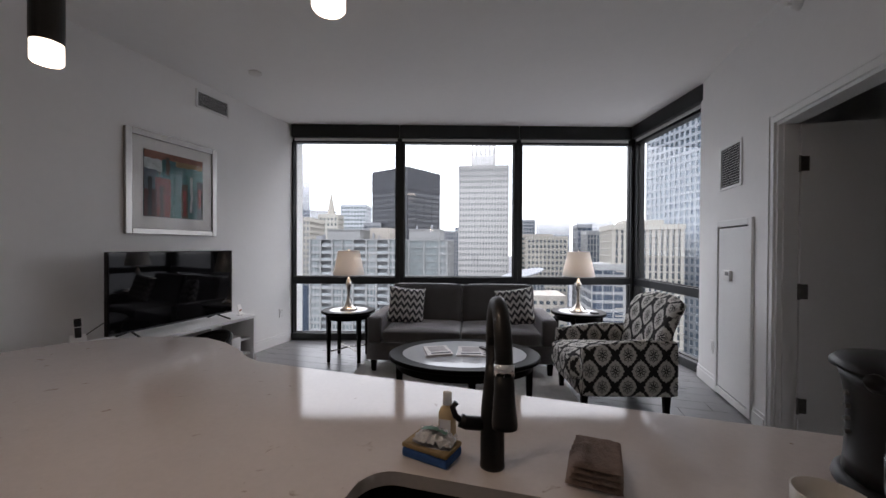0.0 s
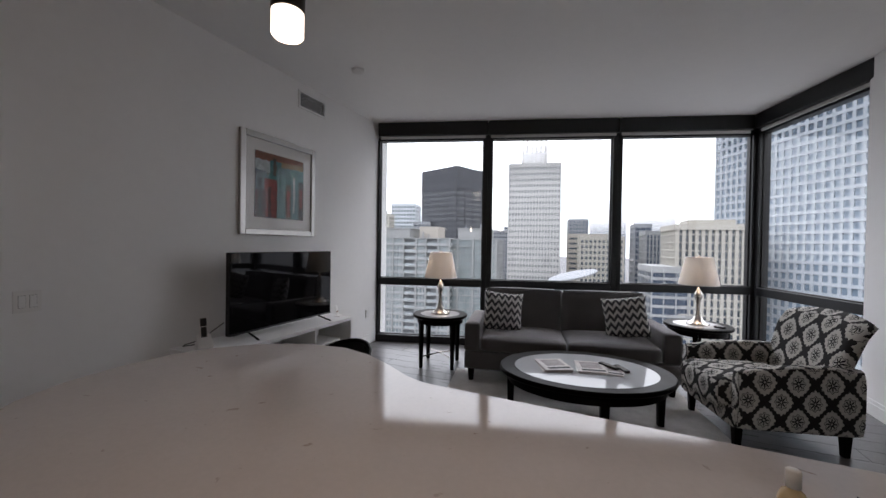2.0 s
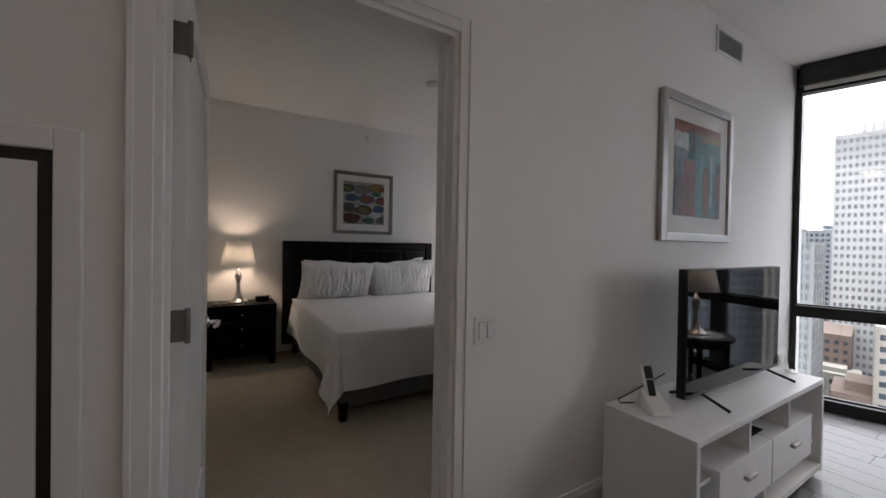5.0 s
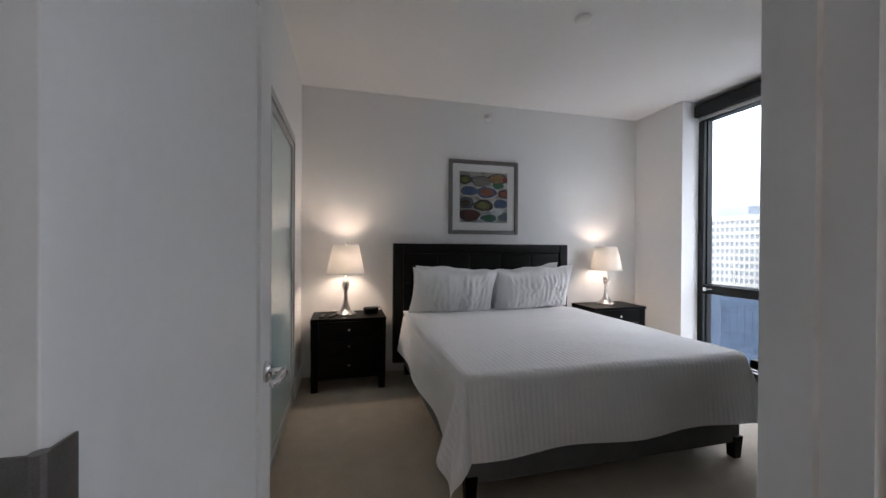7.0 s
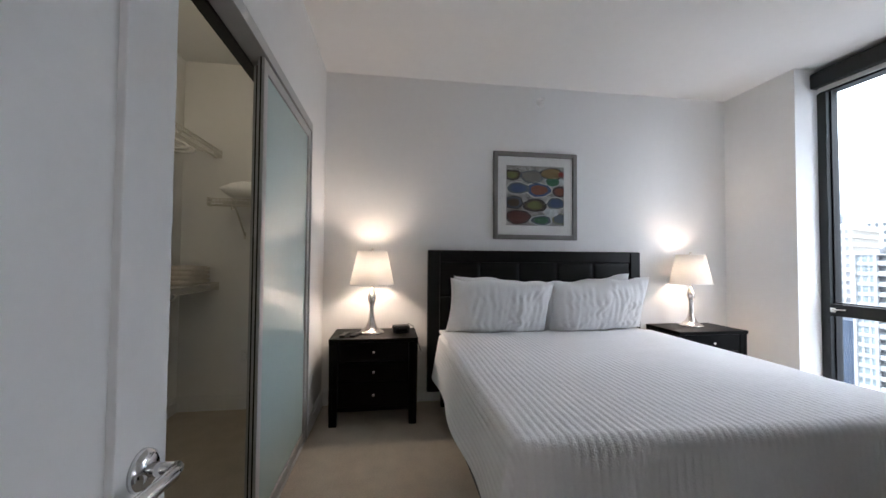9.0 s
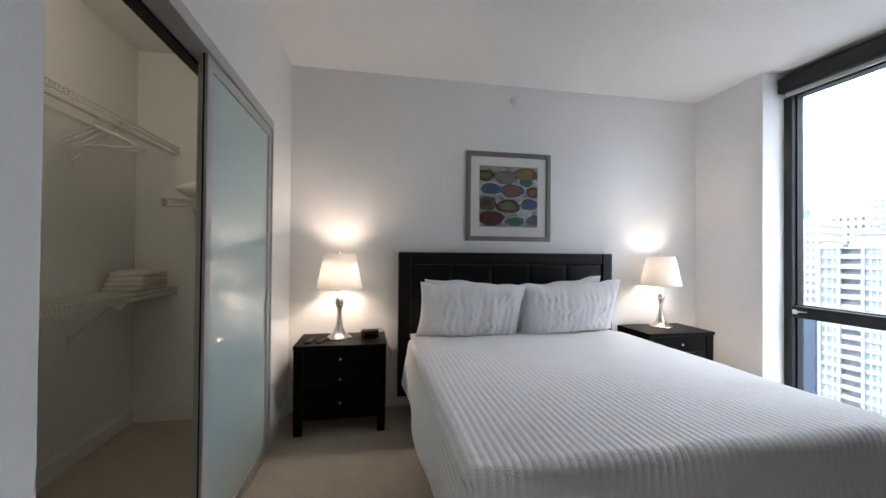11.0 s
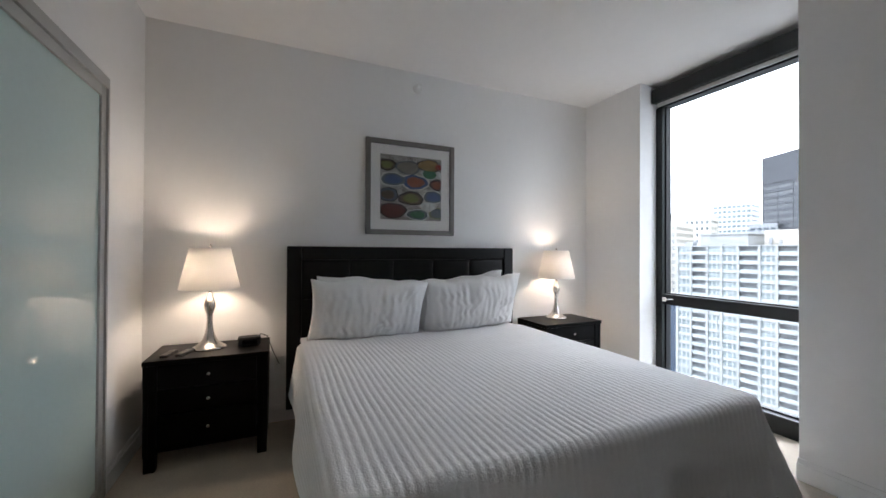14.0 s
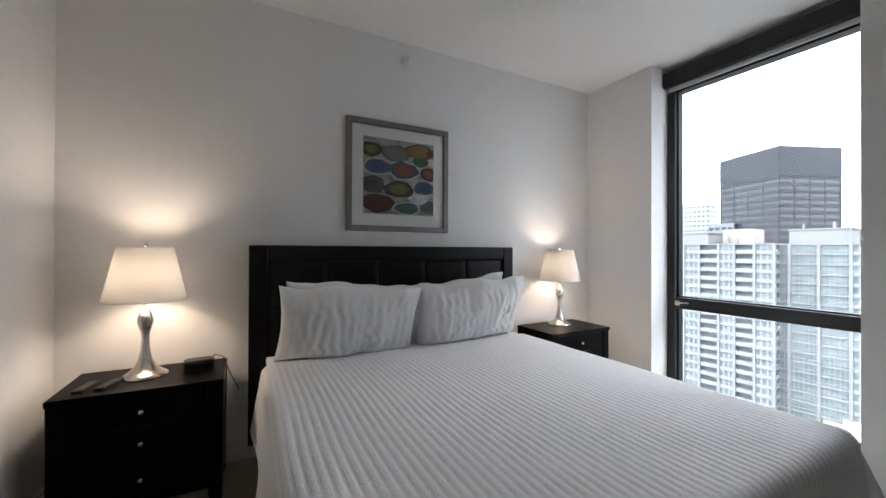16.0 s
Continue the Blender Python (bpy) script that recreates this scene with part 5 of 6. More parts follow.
for y0, y1, z0, z1 in ((-hbw / 2, -hbw / 2 + 0.11, 0.30, hbt), (hbw / 2 - 0.11, hbw / 2, 0.30, hbt), (-hbw / 2 + 0.11, hbw / 2 - 0.11, hbt - 0.11, hbt)):
    part("headboard_border", Geo().box(0.07, 0.102, y0, y1, z0, z1), LEATHER, bed, bevel=0.012, segs=3)
tw_ = (hbw - 0.22) / 5
for k in range(5):
    for z0, z1 in ((0.98, hbt - 0.112), (0.66, 0.976)):
        part("headboard_tile", cushion_block(0.07, 0.088, -hbw / 2 + 0.11 + k * tw_ + 0.003, -hbw / 2 + 0.11 + (k + 1) * tw_ - 0.003, z0, z1, 0, r=0.008), LEATHER, bed, smooth=True)
part("box_spring", Geo().box(0.11, 2.27, -0.95, 0.95, 0.10, 0.36), BOX_CLOTH, bed, "grey cloth-covered base", bevel=0.015)
part("mattress", cushion_block(0.11, 2.26, -0.955, 0.955, 0.36, 0.655, 0.0, r=0.05), LINEN, bed, smooth=True)
for x in (0.15, 2.25):
    for y in (-0.92, 0.92):
        part("leg", Geo().taper(x - 0.035, x + 0.035, y - 0.035, y + 0.035, 0, 0.145, 0.008), ESPRESSO, bed, bevel=0.003)

# the quilt: raised channels along the bed, hanging over three sides
QW, QL = 1.0, 2.295
RIDGES = 40


def quilt_at(a, bb):
    over_side, over_foot, r = 0.36, 0.41, 0.055
    s_ = (bb - 0.5) * 2 * (QW + over_side)
    l_ = 0.36 + a * (QL - 0.36 + over_foot)
    sgn = math.copysign(1, s_)
    dy, dx = max(0.0, abs(s_) - QW + r), max(0.0, l_ - QL + r)
    x, y = min(l_, QL - r), sgn * min(abs(s_), QW - r)
    d = math.hypot(dx, dy)
    ux, uy = (dx / d, sgn * dy / d) if d else (0.0, 0.0)
    turn = min(d / r, math.pi / 2)
    hang = max(0.0, d - r * math.pi / 2)
    wave = 0.020 * math.sin(y * 7.0 + 1) * ux * ux + 0.018 * math.sin(x * 6.0) * uy * uy + 0.05 * math.sin(6 * math.atan2(dy, dx + 1e-9)) * (2 * abs(ux * uy)) ** 2
    out = r * math.sin(turn) + 0.12 * hang + wave * hang / 0.3 + 0.22 * hang * 2 * abs(ux * uy)
    z = 0.692 - r * (1 - math.cos(turn)) - 0.97 * hang
    ridge = 2 * abs(math.sin(bb * RIDGES * 2 * math.pi + 1.1 * noise.noise(Vector((l_ * 1.6, s_ * 0.9, 0))))) ** 0.5 - 1
    cross = abs(math.sin(l_ * 2 * math.pi / 0.042 + 2.0 * noise.noise(Vector((s_ * 9, l_ * 3, 1))))) ** 0.6
    pucker = noise.noise(Vector((l_ * 24, s_ * 14, 4)))
    h = 0.0018 * ridge + 0.0008 * cross + 0.0012 * pucker + 0.0008 * noise.noise(Vector((l_ * 55, s_ * 20, 2))) + 0.006 * noise.noise(Vector((l_ * 2.0, s_ * 2.0, 8)))
    ct, st_ = math.cos(turn), math.sin(turn)
    return (x + ux * (out + h * st_), y + uy * (out + h * st_), z + h * ct)


qa, qb = 230, RIDGES * 12
qg = Geo().grid(qa, qb, quilt_at)
part("quilt", qg, QUILT, bed, "white channel-quilted coverlet hanging over the sides", smooth=True)
part("sheet_fold", cushion_block(0.10, 0.62, -0.965, 0.965, 0.645, 0.684, 0, r=0.018), LINEN, bed, smooth=True)
for y, x, dz, ry, sc, sd_ in ((-0.455, 0.33, 0, 2, 1.0, 1), (0.475, 0.33, 0.012, -3, 1.0, 7), (-0.42, 0.20, 0.02, 4, 0.98, 13), (0.38, 0.20, 0.02, -5, 0.98, 19)):
    whole("bed_pillow", pillow_shape(0.93 * sc, 0.52 * sc, 0.25, 110, 48, 0.024, sd_), LINEN, pose(HEADX + x, 2.045 + y, 0.90 + dz, 0, 0, 90) @ pose(0, 0, 0, 20, ry, 0), "plump white pillow with puckered fabric", "pillow", "bed pillows", smooth=True)


def nightstand(m, label):
    t_ = thing("nightstand", m, label, "nightstand", "nightstands")
    W, D, H = 0.70, 0.44, 0.69
    part("top", Geo().box(0, D + 0.012, -W / 2, W / 2, H - 0.03, H), ESPRESSO, t_, bevel=0.004)
    part("side_panel", Geo().box(0, D, -W / 2 + 0.005, -W / 2 + 0.03, 0.10, H - 0.03), ESPRESSO, t_, bevel=0.002)
    part("side_panel", Geo().box(0, D, W / 2 - 0.03, W / 2 - 0.005, 0.10, H - 0.03), ESPRESSO, t_, bevel=0.002)
    part("back_panel", Geo().box(0, 0.012, -W / 2 + 0.03, W / 2 - 0.03, 0.10, H - 0.03), ESPRESSO, t_)
    part("bottom_rail", Geo().box(0.012, D - 0.005, -W / 2 + 0.03, W / 2 - 0.03, 0.12, 0.15), ESPRESSO, t_)
    for k, (z0, z1) in enumerate(((0.15, 0.345), (0.352, 0.50), (0.507, 0.655))):
        d_ = part("drawer", Geo().box(0.02, D - 0.008, -W / 2 + 0.075, W / 2 - 0.075, z0, z1), ESPRESSO, t_, bevel=0.003)
        part("knob", Geo().tube([(D - 0.008, 0, (z0 + z1) / 2), (D + 0.006, 0, (z0 + z1) / 2), (D + 0.012, 0, (z0 + z1) / 2), (D + 0.020, 0, (z0 + z1) / 2)], 0.01, 16, radii=[0.006, 0.006, 0.013, 0.010]), NICKEL, d_, "small round nickel knob", smooth=True)
    for x in (0.035, D - 0.035):
        for y in (-W / 2 + 0.037, W / 2 - 0.037):
            part("leg", Geo().taper(x - 0.033, x + 0.033, y - 0.036, y + 0.036, 0, 0.66, 0.006), ESPRESSO, t_, bevel=0.003)
    return t_


nl = nightstand(pose(HEADX + 0.05, 0.512, 0), "espresso nightstand with three drawers and nickel knobs")
copy_thing(nl, pose(HEADX + 0.05, 3.55, 0))
copy_thing(lamp_proto, pose(-6.95, 0.48, 0.69))
copy_thing(lamp_proto, pose(-6.995, 3.575, 0.69))
bulb("lamp_light_3", -6.95, 0.48, 0.69 + 0.58, BULB * 0.85)
bulb("lamp_light_4", -6.995, 3.575, 0.69 + 0.58, BULB * 0.6)
remote(pose(-6.84, 0.27, 0.69, 0, 0, 80), "slim black remote control on the nightstand")
remote(pose(-6.84, 0.36, 0.69, 0, 0, 72), "slim black remote control on the nightstand")
ck = thing("alarm_clock", pose(-6.93, 0.73, 0.69, 0, 0, 5), "small black alarm clock radio", "alarm clock")
part("case", Geo().prism(rounded(-0.05, 0.05, -0.075, 0.075, 0.03), 0.004, 0.065), BLACK_PLASTIC, ck, bevel=0.014, segs=3)
part("display", Geo().box(0.050, 0.0515, -0.045, 0.045, 0.018, 0.048), SCREEN, ck)
part("foot", Geo().box(-0.04, 0.04, -0.05, 0.05, 0, 0.006), BLACK_PLASTIC, ck)
whole("clock_cable", Geo().tube([(-6.98, 0.76, 0.70), (-7.02, 0.80, 0.75), (-7.06, 0.845, 0.72), (-7.10, 0.88, 0.60), (-7.19, 0.93, 0.46)], 0.003, 6), BLACK_PLASTIC, O, "thin black cable down to the socket", "cable", smooth=True)

dresser = thing("dresser", pose(BEDX - 0.02, 2.6, 0, 0, 0, 180), "tall espresso dresser against the wall", "dresser")
part("body", Geo().box(0, 0.48, -0.80, 0.80, 0.08, 0.97), ESPRESSO, dresser, bevel=0.004)
part("top", Geo().box(-0.004, 0.50, -0.815, 0.815, 0.97, 1.0), ESPRESSO, dresser, bevel=0.004)
for k in range(2):
    for z0, z1 in ((0.12, 0.39), (0.40, 0.67), (0.68, 0.95)):
        d_ = part("drawer", Geo().box(0.48, 0.492, -0.78 + k * 0.785, -0.005 + k * 0.785, z0, z1), ESPRESSO, dresser, bevel=0.003)
        part("knob", Geo().tube([(0.492, -0.39 + k * 0.785, (z0 + z1) / 2), (0.515, -0.39 + k * 0.785, (z0 + z1) / 2)], 0.012, 14), NICKEL, d_)
for x in (0.04, 0.44):
    for y in (-0.75, 0.75):
        part("leg", Geo().box(x - 0.03, x + 0.03, y - 0.03, y + 0.03, 0, 0.08), ESPRESSO, dresser)

# closet
tr = thing("closet_track", O, "aluminium frame round the closet opening", "door frame", kind="structure")
part("head_track", Geo().box(CL0, CL1, -0.05, 0.045, CLH - 0.06, CLH), ALU, tr, bevel=0.003)
part("inner_track", Geo().box(CL0 + 0.02, CL1, -0.10, -0.05, CLH - 0.075, CLH - 0.01), MATT_BLACK, tr)
part("side_jamb", Geo().box(CL0, CL0 + 0.018, -0.05, 0.045, 0.0, CLH - 0.06), ALU, tr)
part("floor_track", Geo().box(CL0, CL1, -0.05, 0.04, 0.0, 0.012), ALU, tr)


def sliding_door(x0, x1, y, label):
    d_ = thing("sliding_door", pose(0, y, 0), label, "closet door", "closet doors")
    z0, z1 = 0.015, CLH - 0.062
    for a, b_ in ((x0, x0 + 0.055), (x1 - 0.055, x1)):
        part("stile", Geo().box(a, b_, -0.016, 0.016, z0, z1), ALU, d_, bevel=0.003)
    for a, b_ in ((z0, z0 + 0.06), (z1 - 0.055, z1)):
        part("rail", Geo().box(x0 + 0.055, x1 - 0.055, -0.015, 0.015, a, b_), ALU, d_, bevel=0.003)
    part("panel", Geo().box(x0 + 0.055, x1 - 0.055, -0.004, 0.004, z0 + 0.06, z1 - 0.055), FROST, d_, "pale green frosted glass")
    part("seal", Geo().box(x1, x1 + 0.004, -0.003, 0.003, z0, z1), MATT_BLACK, d_)
    return d_


sliding_door(-6.545, -5.505, 0.018, "frosted glass sliding closet door, half open")
sliding_door(-6.50, -5.595, -0.030, "frosted glass sliding closet door behind the first")


def wire_shelf(m, length, depth, label):
    s_ = thing("wire_shelf", m, label, "wire shelf", "closet shelves")
    rods = Geo().tube([(0, 0.01, 0), (length, 0.01, 0)], 0.0045, 6).tube([(0, depth, 0), (length, depth, 0)], 0.0045, 6).tube([(0, depth, -0.03), (length, depth, -0.03)], 0.0045, 6).tube([(0, depth * 0.5, -0.002), (length, depth * 0.5, -0.002)], 0.0045, 6)
    part("rail", rods, WIRE, s_)
    cross = Geo()
    for k in range(int(length / 0.03)):
        x = 0.015 + k * 0.03
        cross.box(x - 0.002, x + 0.002, 0.01, depth, 0.0015, 0.004)
        cross.box(x - 0.002, x + 0.002, depth - 0.002, depth + 0.002, -0.03, 0.002)
    tagged(part("wire_mesh", cross, WIRE, s_), kind="stuff")
    for k in (0.25, 0.75):
        part("hook_clip", Geo().tube([(length * k, depth - 0.005, -0.03), (length * k, depth + 0.015, -0.05), (length * k, depth - 0.01, -0.085), (length * k, depth - 0.045, -0.07), (length * k, depth - 0.04, -0.035)], 0.006, 6), WIRE, s_)
        part("brace", Geo().tube([(length * k, depth - 0.02, -0.005), (length * k, 0.006, -0.28)], 0.008, 6).box(length * k - 0.01, length * k + 0.01, 0.001, 0.006, -0.31, -0.25), WIRE, s_)
    part("hanging_rod", Geo().tube([(0, depth - 0.04, -0.05), (length, depth - 0.04, -0.05)], 0.008, 8), WIRE, s_)
    for x in (0.003, length - 0.003):
        part("end_bracket", Geo().box(x - 0.003, x + 0.003, depth - 0.06, depth + 0.01, -0.06, 0.01), WIRE, s_)
    return s_


BACK = -1.17
s1 = wire_shelf(pose(HEADX, BACK, 2.26), 2.7, 0.31, "white wire shelf with a hanging rail")
copy_thing(s1, pose(HEADX, BACK, 1.10))
wire_shelf(pose(HEADX, -0.09, 1.80, 0, 0, -90), 0.74, 0.30, "short white wire shelf on the closet side")


def hanger(x, y, z, rz, label):
    g_ = Geo().tube([(0.0, 0, -0.02), (0, 0, -0.005), (0.018, 0, 0.01), (0.02, 0, 0.03), (0.0, 0, 0.045), (-0.018, 0, 0.033)], 0.003, 6)
    g_.tube([(0, 0, -0.02), (-0.20, 0, -0.11), (-0.215, 0, -0.13), (-0.20, 0, -0.14), (0.20, 0, -0.14), (0.215, 0, -0.13), (0.20, 0, -0.11), (0, 0, -0.02)], 0.0075, 8)
    h_ = whole("clothes_hanger", g_, WHITE_PLASTIC, pose(x, y, z, 0, 0, rz), label, "hanger", "closet hangers", smooth=True)
    return h_


for k, rz in enumerate((82, 95, 78, 88)):
    hanger(-6.42 + k * 0.035, BACK + 0.27, 2.26 - 0.088, rz, "white plastic clothes hanger on the rail")
BLANKET = material("cream_blanket", (0.66, 0.61, 0.54), 0.95, grain=0.1, scale=30, bump=0.6, bump_scale=200)
bl = thing("folded_blanket", pose(-6.95, BACK + 0.16, 1.107, 0, 0, 4), "folded cream blanket on the wire shelf", "blanket")
for k in range(4):
    part("fold", cushion_block(-0.20, 0.22 - 0.025 * k, -0.12, 0.12, k * 0.034, k * 0.034 + 0.038, 0.012, r=0.018), BLANKET, bl, smooth=True)
whole("spare_pillow", pillow_shape(0.46, 0.30, 0.15, 30, 24, 0.012, 4), LINEN, pose(HEADX + 0.16, -0.52, 1.885, 0, 0, 90) @ pose(0, 0, 0, 90, 0, 0), "soft white spare pillow on the short shelf", "pillow", smooth=True)
plate("power_outlet", pose(HEADX, -0.62, 0.40, 0, 0, -90), 0.07, 0.115, 1, "white wall socket inside the closet", "outlet")

# planks of the living room floor, butted end to end
rp = random.Random(11)
FLOOR = bpy.data.objects["floor_living"]
PW, PL = 0.18, 1.22
PLANK_RANDOM = PLANK.copy()
PLANK_RANDOM.name = "grey_plank_boards"
n, l = PLANK_RANDOM.node_tree.nodes, PLANK_RANDOM.node_tree.links
oi, mr, sc = n.new("ShaderNodeObjectInfo"), n.new("ShaderNodeMapRange"), n.new("ShaderNodeVectorMath")
mr.inputs["To Min"].default_value, mr.inputs["To Max"].default_value = 0.86, 1.16
sc.operation = "SCALE"
b = n["Principled BSDF"]
old = b.inputs["Base Color"].links[0].from_socket
l.new(oi.outputs["Random"], mr.inputs["Value"])
l.new(old, sc.inputs[0]), l.new(mr.outputs["Result"], sc.inputs["Scale"]), l.new(sc.outputs[0], b.inputs["Base Color"])
plank_mesh = Geo().box(0.0015, PL - 0.0015, 0.0015, PW - 0.0015, -0.012, 0.0).mesh("plank", PLANK_RANDOM, bevel=0.0012, segs=1)


def inside_living(x, y_):
    """Well inside the living room's outline."""
    p = FACADE.inverted() @ Vector((x, y_, 0))
    q = SIDE.inverted() @ Vector((x, y_, 0))
    return TVX < x < RIGHTX + 0.1 and p.y < 0.02 and q.y < 0.02


rest = Geo()
count = 0
for r in range(40):
    y0 = -0.9 + r * PW
    off = rp.uniform(0, PL)
    for k in range(-1, 6):
        x0 = TVX + k * PL - off
        x1 = x0 + PL
        if all(inside_living(x, yy) for x in (x0, x1) for yy in (y0, y0 + PW)) and count < 280:
            ob = new("plank", plank_mesh)
            ob.matrix_basis = pose(x0, y0, 0)
            ob.parent = FLOOR
            count += 1
        else:
            a0, a1 = max(x0, TVX + 0.002), min(x1, 3.55)
            if a1 - a0 > 0.05 and y0 < 6.1:
                pts = [(a0 + 0.0015, y0 + 0.0015), (a1 - 0.0015, y0 + 0.0015), (a1 - 0.0015, y0 + PW - 0.0015), (a0 + 0.0015, y0 + PW - 0.0015)]
                if all(TVX - 0.1 < x and (FACADE.inverted() @ Vector((x, yy, 0))).y < 0.45 and (SIDE.inverted() @ Vector((x, yy, 0))).y < 0.45 or x > RIGHTX and yy < 4.6 for x, yy in pts):
                    rest.prism(pts, -0.012, -0.0002)
tagged(part("plank_rest", rest, PLANK_RANDOM, FLOOR), kind="stuff")

# ---- city ----
GROUND = -105.0
struct("ground", Geo().box(-4000, 4000, -4000, 4000, GROUND - 1, GROUND), material("city_ground", (0.10, 0.10, 0.105), 0.9, grain=0.3, scale=0.02), "wet grey streets far below", "ground")


def facade_mat(name, colour, grain=0.06):
    return material(name, colour, 0.8, grain=grain, scale=0.08)


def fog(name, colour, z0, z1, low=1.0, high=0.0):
    """A wall that turns transparent with height, standing in for low cloud."""
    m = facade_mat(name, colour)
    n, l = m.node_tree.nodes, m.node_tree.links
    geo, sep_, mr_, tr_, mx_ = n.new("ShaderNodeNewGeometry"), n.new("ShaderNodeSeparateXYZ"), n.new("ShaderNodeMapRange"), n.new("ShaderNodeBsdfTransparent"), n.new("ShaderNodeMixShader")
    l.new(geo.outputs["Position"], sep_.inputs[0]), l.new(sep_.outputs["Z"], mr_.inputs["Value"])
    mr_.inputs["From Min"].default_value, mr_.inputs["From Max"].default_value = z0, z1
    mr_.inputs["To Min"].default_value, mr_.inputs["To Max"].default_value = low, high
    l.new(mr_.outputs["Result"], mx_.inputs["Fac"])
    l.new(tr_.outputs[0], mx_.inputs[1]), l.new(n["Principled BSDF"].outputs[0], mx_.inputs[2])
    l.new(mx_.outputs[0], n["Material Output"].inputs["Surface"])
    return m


CITY_GLASS = material("far_window_glass", (0.055, 0.070, 0.085), 0.18, grain=0.4, scale=0.35)
# lighter than far_window_glass: distance haze put into the base colour
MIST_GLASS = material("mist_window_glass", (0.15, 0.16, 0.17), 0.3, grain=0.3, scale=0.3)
BLUE_GLASS = material("far_blue_glass", (0.035, 0.05, 0.075), 0.3, grain=0.4, scale=0.25, spec=0.3)
PALE_GLASS = material("far_pale_glass", (0.155, 0.185, 0.19), 0.3, grain=0.5, scale=0.4, spec=0.3)


def tower(name, az, dist, w, d, top, turn, wall, glass, label, floor_h=3.6, bay=3.5, band=0.38, pier=0.35, proud=0.35, roof=0.0, z0=GROUND):
    """A building with real floor bands and piers standing proud of its glass; az: degrees to the left of +y."""
    x, y = -math.sin(radians(az)) * dist, math.cos(radians(az)) * dist
    b_ = thing(name, pose(x, y, z0, 0, 0, turn), label, "building")
    h = top - z0
    part("glazing", Geo().box(-w / 2, w / 2, -d / 2, d / 2, 0, h), glass, b_)
    fl = Geo()
    lo = max(0, -75 - z0)
    nfl = int((h - lo) / floor_h)
    for k in range(nfl + 1):
        z = h - k * floor_h
        fl.box(-w / 2 - proud, w / 2 + proud, -d / 2 - proud, d / 2 + proud, z - floor_h * band, z)
    fl.box(-w / 2 - proud * 1.2, w / 2 + proud * 1.2, -d / 2 - proud * 1.2, d / 2 + proud * 1.2, h - min(floor_h, 5) * max(band, 0.5), h + 0.6)
    if roof:
        fl.box(-w * 0.3, w * 0.3, -d * 0.3, d * 0.3, h, h + roof)
    tagged(part("floor_bands", fl, wall, b_), kind="stuff")
    pr = Geo()
    if pier:
        e = proud * 0.8
        nx, ny = max(2, int(w / bay)), max(2, int(d / bay))
        for k in range(nx + 1):
            px = -w / 2 + w * k / nx
            for s_ in (-1, 1):
                pr.box(px - bay * pier / 2, px + bay * pier / 2, min(s_ * d / 2, s_ * (d / 2 + e)), max(s_ * d / 2, s_ * (d / 2 + e)), lo, h)
        for k in range(ny + 1):
            py = -d / 2 + d * k / ny
            for s_ in (-1, 1):
                pr.box(min(s_ * w / 2, s_ * (w / 2 + e)), max(s_ * w / 2, s_ * (w / 2 + e)), py - bay * pier / 2, py + bay * pier / 2, lo, h)
        tagged(part("piers", pr, wall, b_), kind="stuff")
    return b_


WHITE = facade_mat("white_concrete", (0.225, 0.23, 0.23))
CREAM = facade_mat("cream_stone", (0.31, 0.295, 0.26))
BEIGE = facade_mat("beige_concrete", (0.32, 0.295, 0.26))
GREY = facade_mat("grey_concrete", (0.22, 0.23, 0.245))
BRICK = facade_mat("red_brick_far", (0.17, 0.125, 0.105), 0.2)
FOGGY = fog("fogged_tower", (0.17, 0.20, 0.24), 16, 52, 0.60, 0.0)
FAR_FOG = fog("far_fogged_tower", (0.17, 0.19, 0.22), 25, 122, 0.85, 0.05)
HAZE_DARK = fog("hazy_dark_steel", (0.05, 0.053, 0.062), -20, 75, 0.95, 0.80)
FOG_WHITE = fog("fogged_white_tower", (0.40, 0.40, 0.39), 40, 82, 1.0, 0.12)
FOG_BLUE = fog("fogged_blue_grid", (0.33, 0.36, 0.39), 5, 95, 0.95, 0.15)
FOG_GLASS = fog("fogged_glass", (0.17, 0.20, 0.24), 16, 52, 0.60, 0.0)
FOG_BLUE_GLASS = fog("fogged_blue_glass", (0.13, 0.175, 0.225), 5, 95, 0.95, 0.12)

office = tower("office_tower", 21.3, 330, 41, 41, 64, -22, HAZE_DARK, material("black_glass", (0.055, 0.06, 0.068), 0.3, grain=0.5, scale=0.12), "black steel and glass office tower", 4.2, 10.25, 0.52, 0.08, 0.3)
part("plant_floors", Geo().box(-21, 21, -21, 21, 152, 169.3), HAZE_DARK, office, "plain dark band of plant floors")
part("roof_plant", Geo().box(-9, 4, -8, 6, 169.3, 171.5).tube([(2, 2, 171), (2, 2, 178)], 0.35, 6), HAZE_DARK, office)


